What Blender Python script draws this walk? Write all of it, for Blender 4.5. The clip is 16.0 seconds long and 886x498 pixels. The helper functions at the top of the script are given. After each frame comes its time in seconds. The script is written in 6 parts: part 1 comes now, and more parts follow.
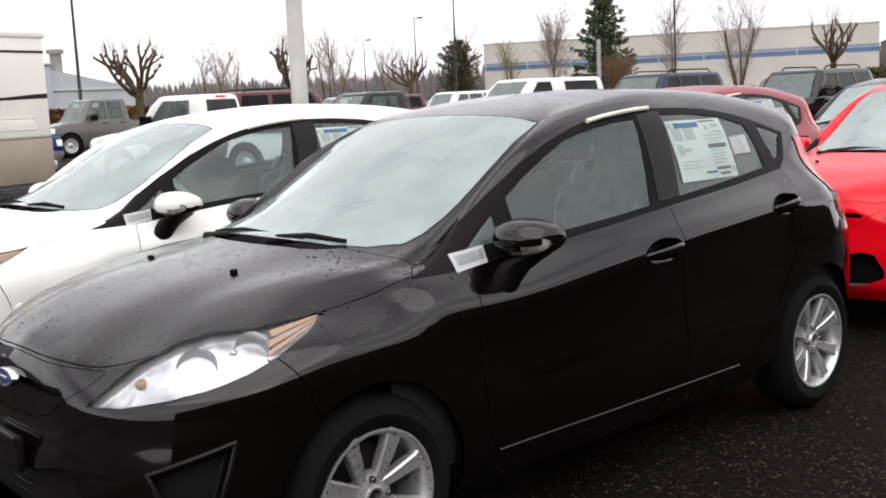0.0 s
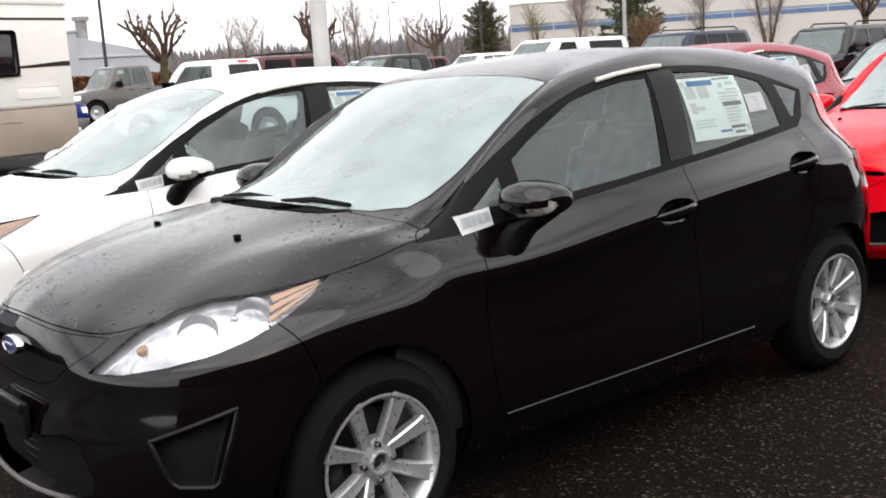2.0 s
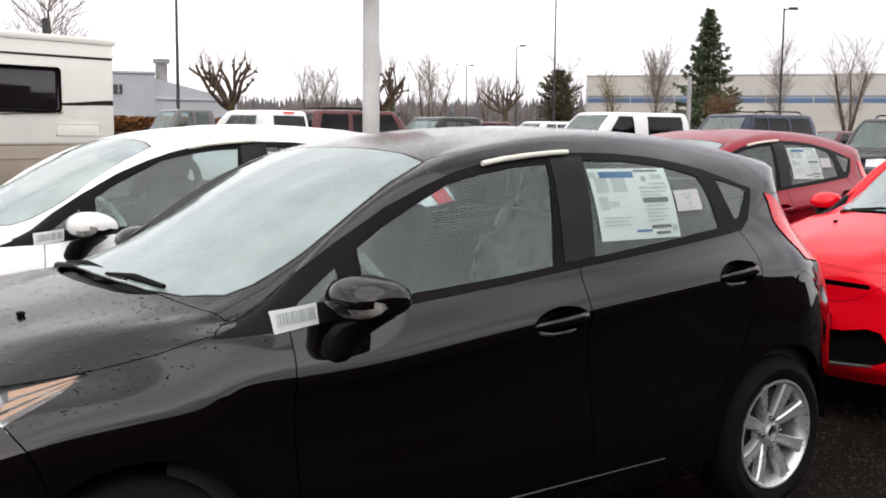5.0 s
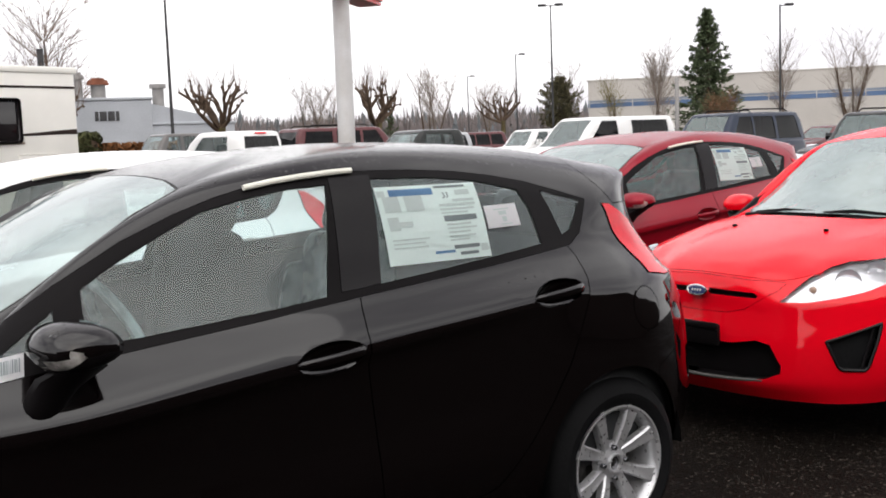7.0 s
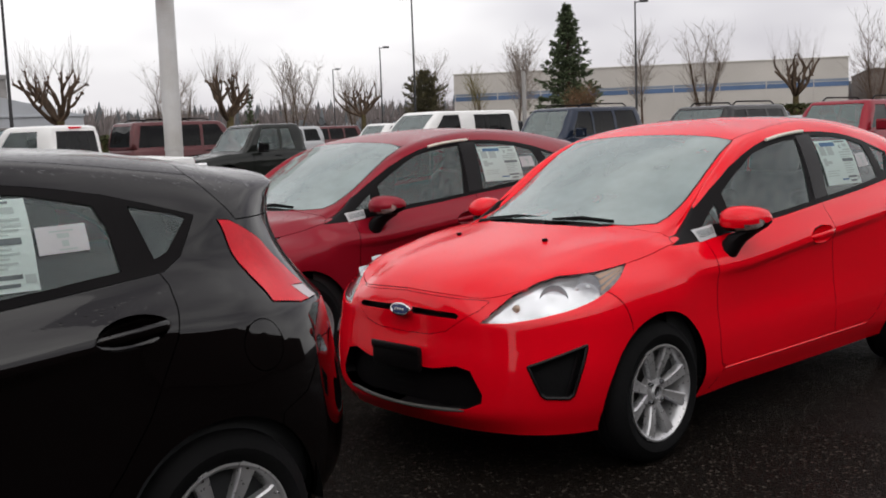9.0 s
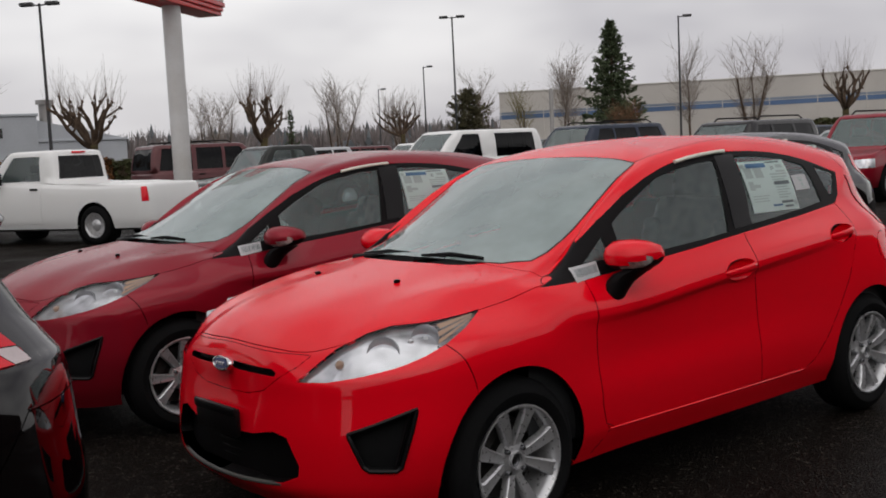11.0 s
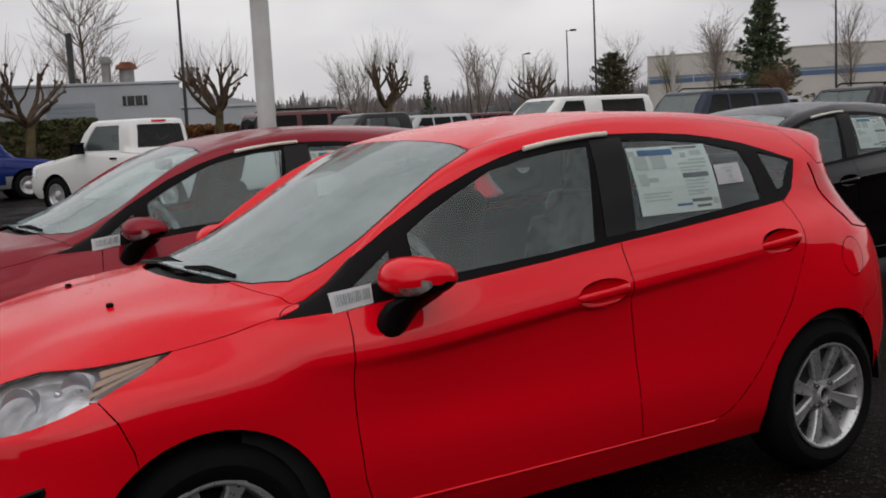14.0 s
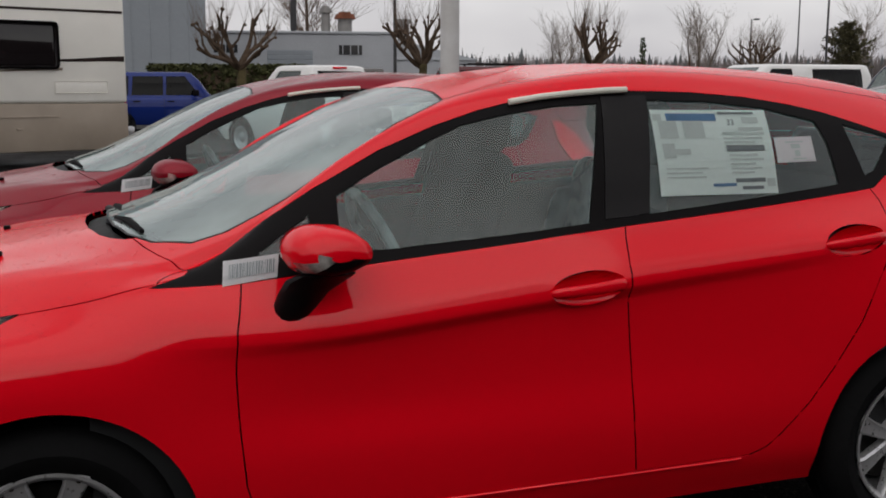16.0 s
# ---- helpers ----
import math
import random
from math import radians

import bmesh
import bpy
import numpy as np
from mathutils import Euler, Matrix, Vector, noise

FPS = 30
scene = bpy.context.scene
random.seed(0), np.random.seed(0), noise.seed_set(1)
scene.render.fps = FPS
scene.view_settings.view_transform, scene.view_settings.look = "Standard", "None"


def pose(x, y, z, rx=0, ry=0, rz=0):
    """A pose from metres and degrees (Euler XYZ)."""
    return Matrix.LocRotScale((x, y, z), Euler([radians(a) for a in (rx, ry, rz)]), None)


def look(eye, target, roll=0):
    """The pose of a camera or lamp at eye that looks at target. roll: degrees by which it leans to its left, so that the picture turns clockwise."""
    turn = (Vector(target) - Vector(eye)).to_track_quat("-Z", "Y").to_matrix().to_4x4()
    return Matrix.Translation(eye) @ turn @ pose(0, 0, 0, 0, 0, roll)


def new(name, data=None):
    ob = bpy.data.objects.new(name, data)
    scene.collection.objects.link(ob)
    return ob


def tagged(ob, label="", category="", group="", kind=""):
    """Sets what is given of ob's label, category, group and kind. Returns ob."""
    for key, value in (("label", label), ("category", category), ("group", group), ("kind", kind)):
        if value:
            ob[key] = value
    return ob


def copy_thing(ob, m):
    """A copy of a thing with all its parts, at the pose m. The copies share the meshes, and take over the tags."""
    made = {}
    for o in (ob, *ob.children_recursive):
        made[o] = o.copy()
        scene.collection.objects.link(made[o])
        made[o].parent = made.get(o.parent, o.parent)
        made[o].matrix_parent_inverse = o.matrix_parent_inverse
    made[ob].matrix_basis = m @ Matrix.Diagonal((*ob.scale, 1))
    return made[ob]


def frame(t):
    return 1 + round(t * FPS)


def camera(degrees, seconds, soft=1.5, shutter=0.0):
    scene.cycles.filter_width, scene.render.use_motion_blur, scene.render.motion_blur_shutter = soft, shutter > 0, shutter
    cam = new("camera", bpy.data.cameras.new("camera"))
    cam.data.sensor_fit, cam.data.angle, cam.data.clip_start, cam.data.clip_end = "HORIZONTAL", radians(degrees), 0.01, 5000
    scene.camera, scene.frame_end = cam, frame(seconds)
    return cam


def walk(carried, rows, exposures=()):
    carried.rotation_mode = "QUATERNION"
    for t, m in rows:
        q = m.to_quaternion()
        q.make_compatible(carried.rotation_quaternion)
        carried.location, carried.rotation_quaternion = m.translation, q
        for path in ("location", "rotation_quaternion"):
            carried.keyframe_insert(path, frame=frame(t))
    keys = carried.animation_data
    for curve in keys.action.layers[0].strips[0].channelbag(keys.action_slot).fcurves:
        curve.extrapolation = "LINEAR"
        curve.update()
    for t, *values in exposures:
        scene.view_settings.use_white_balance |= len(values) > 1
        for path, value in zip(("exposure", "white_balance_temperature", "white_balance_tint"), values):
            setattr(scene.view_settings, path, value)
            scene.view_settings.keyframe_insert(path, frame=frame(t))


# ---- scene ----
cam = camera(45.5, 16.0, 1.8)
PATH = [
    (0, (-1.779, -2.368, 1.444), (-0.466, -0.886, 1.164), -2.7),
    (0.5, (-1.785, -2.372, 1.444), (-0.494, -0.87, 1.168), -2.4),
    (1, (-1.771, -2.377, 1.437), (-0.462, -0.897, 1.129), -2.8),
    (1.5, (-1.751, -2.379, 1.433), (-0.447, -0.9, 1.1), -3.3),
    (2, (-1.699, -2.384, 1.434), (-0.435, -0.873, 1.088), -3.5),
    (2.5, (-1.688, -2.408, 1.446), (-0.525, -0.809, 1.141), -3.3),
    (3, (-1.607, -2.429, 1.449), (-0.498, -0.789, 1.172), -2.4),
    (3.5, (-1.51, -2.425, 1.446), (-0.382, -0.797, 1.162), -2.6),
    (4, (-1.304, -2.369, 1.435), (-0.152, -0.757, 1.164), -0.3),
    (4.2, (-1.205, -2.346, 1.44), (-0.016, -0.756, 1.197), 0.8),
    (6.3, (-0.378, -2.585, 1.466), (0.779, -0.967, 1.252), 0.0),
    (6.5, (-0.306, -2.585, 1.474), (0.871, -0.98, 1.268), -0.3),
    (7, (-0.085, -2.61, 1.458), (1.074, -0.993, 1.252), -2.1),
    (7.5, (0.172, -2.707, 1.483), (1.3, -1.065, 1.304), -0.9),
    (8, (0.421, -2.703, 1.46), (1.611, -1.106, 1.277), -1.2),
    (8.5, (0.736, -2.668, 1.474), (2.024, -1.15, 1.282), 0.2),
    (9, (0.961, -2.663, 1.459), (2.303, -1.197, 1.232), -2.1),
    (9.2, (1.066, -2.679, 1.465), (2.394, -1.192, 1.311), -2.1),
    (11.3, (2.2, -2.773, 1.446), (3.456, -1.23, 1.245), -2.6),
    (11.5, (2.317, -2.784, 1.461), (3.537, -1.215, 1.236), -1.4),
    (12, (2.596, -2.76, 1.441), (3.757, -1.149, 1.2), -1.8),
    (12.5, (2.923, -2.686, 1.446), (4.1, -1.096, 1.154), -0.8),
    (13, (3.191, -2.682, 1.435), (4.343, -1.069, 1.163), -3.7),
    (13.5, (3.475, -2.735, 1.45), (4.5, -1.039, 1.182), -2.4),
    (14, (3.724, -2.709, 1.444), (4.756, -1.013, 1.205), -2.8),
    (14.5, (4.004, -2.623, 1.441), (5.039, -0.936, 1.152), -0.9),
    (15, (4.242, -2.585, 1.417), (5.149, -0.828, 1.118), -2.2),
    (15.5, (4.475, -2.578, 1.416), (5.235, -0.755, 1.097), 0.2),
    (16, (4.667, -2.481, 1.382), (5.34, -0.622, 1.078), 0.1),
]
EXPOSURES = [(0.0, 0.9), (1.0, 0.98), (1.5, 1.17), (2.5, 1.17), (3.4, 0.9), (4.2, 0.86), (6.5, 0.87), (8.0, 0.57), (9.0, 0.2), (11.5, -0.23), (16.0, -0.28)]
walk(cam, [(t, look(eye, target, roll)) for t, eye, target, roll in PATH], EXPOSURES)


# ---- light: a thick overcast with a faint broad sun ----
world = bpy.data.worlds.new("overcast")
scene.world = world
world.use_nodes = True
wt = world.node_tree
wt.nodes.clear()
w_out = wt.nodes.new("ShaderNodeOutputWorld")
w_bg = wt.nodes.new("ShaderNodeBackground")
w_sky = wt.nodes.new("ShaderNodeTexSky")
w_sky.sky_type, w_sky.sun_disc = "NISHITA", False
w_sky.sun_elevation, w_sky.sun_rotation = radians(28), radians(200)
w_sky.air_density, w_sky.dust_density = 1.0, 3.0
w_co = wt.nodes.new("ShaderNodeTexCoord")
w_map = wt.nodes.new("ShaderNodeMapping")
w_map.inputs["Scale"].default_value = (1.0, 1.0, 2.6)
w_noise = wt.nodes.new("ShaderNodeTexNoise")
w_noise.inputs["Scale"].default_value, w_noise.inputs["Detail"].default_value = 1.8, 4.0
w_ramp = wt.nodes.new("ShaderNodeValToRGB")
w_ramp.color_ramp.elements[0].position, w_ramp.color_ramp.elements[0].color = 0.34, (4.5, 4.32, 4.68, 1)
w_ramp.color_ramp.elements[1].position, w_ramp.color_ramp.elements[1].color = 0.66, (9.6, 9.4, 9.35, 1)
w_mix = wt.nodes.new("ShaderNodeMix")
w_mix.data_type = "RGBA"
w_mix.inputs["Factor"].default_value = 0.93
wt.links.new(w_co.outputs["Generated"], w_map.inputs["Vector"])
wt.links.new(w_map.outputs["Vector"], w_noise.inputs["Vector"])
wt.links.new(w_noise.outputs["Fac"], w_ramp.inputs["Fac"])
wt.links.new(w_sky.outputs["Color"], w_mix.inputs["A"])
wt.links.new(w_ramp.outputs["Color"], w_mix.inputs["B"])
wt.links.new(w_mix.outputs["Result"], w_bg.inputs["Color"])
w_bg.inputs["Strength"].default_value = 0.12
wt.links.new(w_bg.outputs["Background"], w_out.inputs["Surface"])
sun_data = bpy.data.lights.new("sun", "SUN")
sun_data.energy, sun_data.angle, sun_data.color = 0.75, radians(80), (1.0, 0.97, 0.93)
sun = new("sun", sun_data)
sun.matrix_world = look((0, 0, 30), (9, 16, 0))

# ---- materials ----
def nodes_of(name):
    m = bpy.data.materials.new(name)
    m.use_nodes = True
    return m, m.node_tree.nodes, m.node_tree.links, m.node_tree.nodes["Principled BSDF"]


def surface(name, base, rough=0.5, metal=0.0, vary=0.12, scale=3.0, fine=60.0, bump=0.0, coat=0.0, tone=None, island=0.0, rough_vary=0.1, spec=0.25):
    """A painted, cast or natural surface: two scales of tint, uneven roughness and fine relief."""
    m, n, l, b = nodes_of(name)
    co = n.new("ShaderNodeTexCoord")
    big, small = n.new("ShaderNodeTexNoise"), n.new("ShaderNodeTexNoise")
    big.inputs["Scale"].default_value, big.inputs["Detail"].default_value = scale, 4
    small.inputs["Scale"].default_value, small.inputs["Detail"].default_value = fine, 3
    l.new(co.outputs["Object"], big.inputs["Vector"])
    l.new(co.outputs["Object"], small.inputs["Vector"])
    add = n.new("ShaderNodeMath")
    add.operation = "MULTIPLY_ADD"
    add.inputs[1].default_value = 0.4
    l.new(small.outputs["Fac"], add.inputs[0])
    l.new(big.outputs["Fac"], add.inputs[2])
    ramp = n.new("ShaderNodeMapRange")
    ramp.inputs["From Min"].default_value, ramp.inputs["From Max"].default_value = 0.4, 1.0
    l.new(add.outputs[0], ramp.inputs["Value"])
    mix = n.new("ShaderNodeMix")
    mix.data_type = "RGBA"
    other = tone or tuple(c * (1 - 2 * vary) for c in base)
    mix.inputs["A"].default_value, mix.inputs["B"].default_value = (*other, 1), (*(min(1, c * (1 + vary)) for c in base), 1)
    l.new(ramp.outputs["Result"], mix.inputs["Factor"])
    last = mix.outputs["Result"]
    if island:
        info, hsv = n.new("ShaderNodeNewGeometry"), n.new("ShaderNodeHueSaturation")
        rng = n.new("ShaderNodeMapRange")
        rng.inputs["To Min"].default_value, rng.inputs["To Max"].default_value = 1 - island, 1 + island
        l.new(info.outputs["Random Per Island"], rng.inputs["Value"])
        l.new(rng.outputs["Result"], hsv.inputs["Value"])
        l.new(last, hsv.inputs["Color"])
        last = hsv.outputs["Color"]
    l.new(last, b.inputs["Base Color"])
    rr = n.new("ShaderNodeMapRange")
    rr.inputs["To Min"].default_value, rr.inputs["To Max"].default_value = max(0.02, rough - rough_vary), min(1, rough + rough_vary)
    l.new(small.outputs["Fac"], rr.inputs["Value"])
    l.new(rr.outputs["Result"], b.inputs["Roughness"])
    b.inputs["Metallic"].default_value = metal
    b.inputs["Specular IOR Level"].default_value = spec
    b.inputs["Coat Weight"].default_value = coat
    if bump:
        bp = n.new("ShaderNodeBump")
        bp.inputs["Strength"].default_value, bp.inputs["Distance"].default_value = bump, 0.01
        l.new(small.outputs["Fac"], bp.inputs["Height"])
        l.new(bp.outputs["Normal"], b.inputs["Normal"])
    return m


def car_paint(name, base, flake, metal=0.0, rough=0.35, drops=1.0, coat=0.8, ior=1.45, tint=(1, 1, 1)):
    """Car paint: base coat, flake, clear coat, and rain drops that stand on it."""
    m, n, l, b = nodes_of(name)
    co = n.new("ShaderNodeTexCoord")
    fl = n.new("ShaderNodeTexNoise")
    fl.inputs["Scale"].default_value, fl.inputs["Detail"].default_value = 900, 1
    film = n.new("ShaderNodeTexNoise")
    film.inputs["Scale"].default_value, film.inputs["Detail"].default_value = 5, 4
    for t in (fl, film):
        l.new(co.outputs["Object"], t.inputs["Vector"])
    mix = n.new("ShaderNodeMix")
    mix.data_type = "RGBA"
    mix.inputs["A"].default_value, mix.inputs["B"].default_value = (*base, 1), (*flake, 1)
    l.new(fl.outputs["Fac"], mix.inputs["Factor"])
    l.new(mix.outputs["Result"], b.inputs["Base Color"])
    b.inputs["Metallic"].default_value, b.inputs["Roughness"].default_value = metal, rough
    b.inputs["Specular IOR Level"].default_value = 0.0
    b.inputs["Coat Weight"].default_value, b.inputs["Coat IOR"].default_value = coat, ior
    b.inputs["Coat Tint"].default_value = (*tint, 1)
    rr = n.new("ShaderNodeMapRange")
    rr.inputs["To Min"].default_value, rr.inputs["To Max"].default_value = 0.01, 0.07
    l.new(film.outputs["Fac"], rr.inputs["Value"])
    # drops: scattered rounded beads on the faces that look up
    drop = n.new("ShaderNodeTexVoronoi")
    drop.inputs["Scale"].default_value, drop.inputs["Randomness"].default_value = 82, 1.0
    l.new(co.outputs["Object"], drop.inputs["Vector"])
    gate = n.new("ShaderNodeTexNoise")
    gate.inputs["Scale"].default_value, gate.inputs["Detail"].default_value = 48, 2
    l.new(co.outputs["Object"], gate.inputs["Vector"])
    size = n.new("ShaderNodeMapRange")
    size.inputs["From Min"].default_value, size.inputs["From Max"].default_value = 0.40, 0.68
    size.inputs["To Min"].default_value, size.inputs["To Max"].default_value = 0.0, 0.5
    l.new(gate.outputs["Fac"], size.inputs["Value"])
    sub = n.new("ShaderNodeMath")
    sub.operation, sub.use_clamp = "SUBTRACT", True
    l.new(size.outputs["Result"], sub.inputs[0])
    l.new(drop.outputs["Distance"], sub.inputs[1])
    geo, sep = n.new("ShaderNodeNewGeometry"), n.new("ShaderNodeSeparateXYZ")
    l.new(geo.outputs["Normal"], sep.inputs[0])
    up = n.new("ShaderNodeMapRange")
    up.inputs["From Min"].default_value, up.inputs["From Max"].default_value = 0.70, 0.93
    l.new(sep.outputs["Z"], up.inputs["Value"])
    dull = n.new("ShaderNodeMath")
    dull.operation = "MULTIPLY_ADD"
    dull.inputs[1].default_value = 0.13
    l.new(up.outputs["Result"], dull.inputs[0])
    l.new(rr.outputs["Result"], dull.inputs[2])
    l.new(dull.outputs[0], b.inputs["Coat Roughness"])
    mul = n.new("ShaderNodeMath")
    mul.operation = "MULTIPLY"
    l.new(sub.outputs[0], mul.inputs[0])
    l.new(up.outputs["Result"], mul.inputs[1])
    bp = n.new("ShaderNodeBump")
    bp.inputs["Strength"].default_value, bp.inputs["Distance"].default_value = drops, 0.070
    l.new(mul.outputs[0], bp.inputs["Height"])
    l.new(bp.outputs["Normal"], b.inputs["Coat Normal"])
    return m


def glass(name, tint, ior=1.5, rough=0.0, film=0.0):
    """A thin pane: see-through with a tint, and a Fresnel gloss; film: how strong a veil of damp and painted sky
    reflection lies on it.
    """
    m = bpy.data.materials.new(name)
    m.use_nodes = True
    n, l = m.node_tree.nodes, m.node_tree.links
    n.clear()
    out, mix, see, gloss = n.new("ShaderNodeOutputMaterial"), n.new("ShaderNodeMixShader"), n.new("ShaderNodeBsdfTransparent"), n.new("ShaderNodeBsdfGlossy")
    fr = n.new("ShaderNodeFresnel")
    fr.inputs["IOR"].default_value = ior
    see.inputs["Color"].default_value = (*tint, 1)
    gloss.inputs["Roughness"].default_value = rough
    l.new(fr.outputs["Fac"], mix.inputs["Fac"])
    first = see.outputs[0]
    if film:
        damp_sky_veil, veil = n.new("ShaderNodeBsdfDiffuse"), n.new("ShaderNodeMixShader")
        # pale teal diffuse colour: sky reflection painted in together with the damp
        damp_sky_veil.inputs["Color"].default_value = (0.64, 0.80, 0.78, 1)
        co, spot, rng = n.new("ShaderNodeTexCoord"), n.new("ShaderNodeTexNoise"), n.new("ShaderNodeMapRange")
        spot.inputs["Scale"].default_value, spot.inputs["Detail"].default_value = 5, 8
        rng.inputs["From Min"].default_value, rng.inputs["From Max"].default_value = 0.3, 0.7
        rng.inputs["To Min"].default_value, rng.inputs["To Max"].default_value = film * 0.85, film * 1.15
        l.new(co.outputs["Object"], spot.inputs["Vector"])
        l.new(spot.outputs["Fac"], rng.inputs["Value"])
        l.new(rng.outputs["Result"], veil.inputs["Fac"])
        l.new(see.outputs[0], veil.inputs[1])
        l.new(damp_sky_veil.outputs[0], veil.inputs[2])
        first = veil.outputs[0]
    l.new(first, mix.inputs[1])
    l.new(gloss.outputs[0], mix.inputs[2])
    l.new(mix.outputs[0], out.inputs["Surface"])
    return m


def asphalt():
    """Wet, dark, open-textured asphalt with pale stone chips and damp patches."""
    m, n, l, b = nodes_of("wet_asphalt")
    co = n.new("ShaderNodeTexCoord")
    chip, grain, patch = n.new("ShaderNodeTexVoronoi"), n.new("ShaderNodeTexNoise"), n.new("ShaderNodeTexNoise")
    chip.inputs["Scale"].default_value = 95
    grain.inputs["Scale"].default_value, grain.inputs["Detail"].default_value = 160, 4
    patch.inputs["Scale"].default_value, patch.inputs["Detail"].default_value = 0.8, 6
    for t in (chip, grain, patch):
        l.new(co.outputs["Object"], t.inputs["Vector"])
    sep = n.new("ShaderNodeSeparateColor")
    l.new(chip.outputs["Color"], sep.inputs[0])
    ramp = n.new("ShaderNodeValToRGB")
    e = ramp.color_ramp.elements
    e[0].position, e[0].color = 0.0, (0.0048, 0.0036, 0.0028, 1)
    e[1].position, e[1].color = 1.0, (0.085, 0.072, 0.060, 1)
    mid = e.new(0.90)
    mid.color = (0.0105, 0.0075, 0.0054, 1)
    l.new(sep.outputs[0], ramp.inputs["Fac"])
    mix = n.new("ShaderNodeMix")
    mix.data_type, mix.blend_type = "RGBA", "MULTIPLY"
    mix.inputs["Factor"].default_value = 0.8
    l.new(ramp.outputs["Color"], mix.inputs["A"])
    tone = n.new("ShaderNodeMapRange")
    tone.inputs["From Min"].default_value, tone.inputs["From Max"].default_value = 0.3, 0.7
    tone.inputs["To Min"].default_value, tone.inputs["To Max"].default_value = 0.55, 1.25
    l.new(patch.outputs["Fac"], tone.inputs["Value"])
    l.new(tone.outputs["Result"], mix.inputs["B"])
    l.new(mix.outputs["Result"], b.inputs["Base Color"])
    b.inputs["Specular IOR Level"].default_value = 0.05
    rr = n.new("ShaderNodeMapRange")
    rr.inputs["From Min"].default_value, rr.inputs["From Max"].default_value = 0.35, 0.65
    rr.inputs["To Min"].default_value, rr.inputs["To Max"].default_value = 0.42, 0.75
    l.new(patch.outputs["Fac"], rr.inputs["Value"])
    l.new(rr.outputs["Result"], b.inputs["Roughness"])
    add = n.new("ShaderNodeMath")
    l.new(chip.outputs["Distance"], add.inputs[0])
    l.new(grain.outputs["Fac"], add.inputs[1])
    bp = n.new("ShaderNodeBump")
    bp.inputs["Strength"].default_value, bp.inputs["Distance"].default_value = 0.9, 0.012
    l.new(add.outputs[0], bp.inputs["Height"])
    l.new(bp.outputs["Normal"], b.inputs["Normal"])
    return m


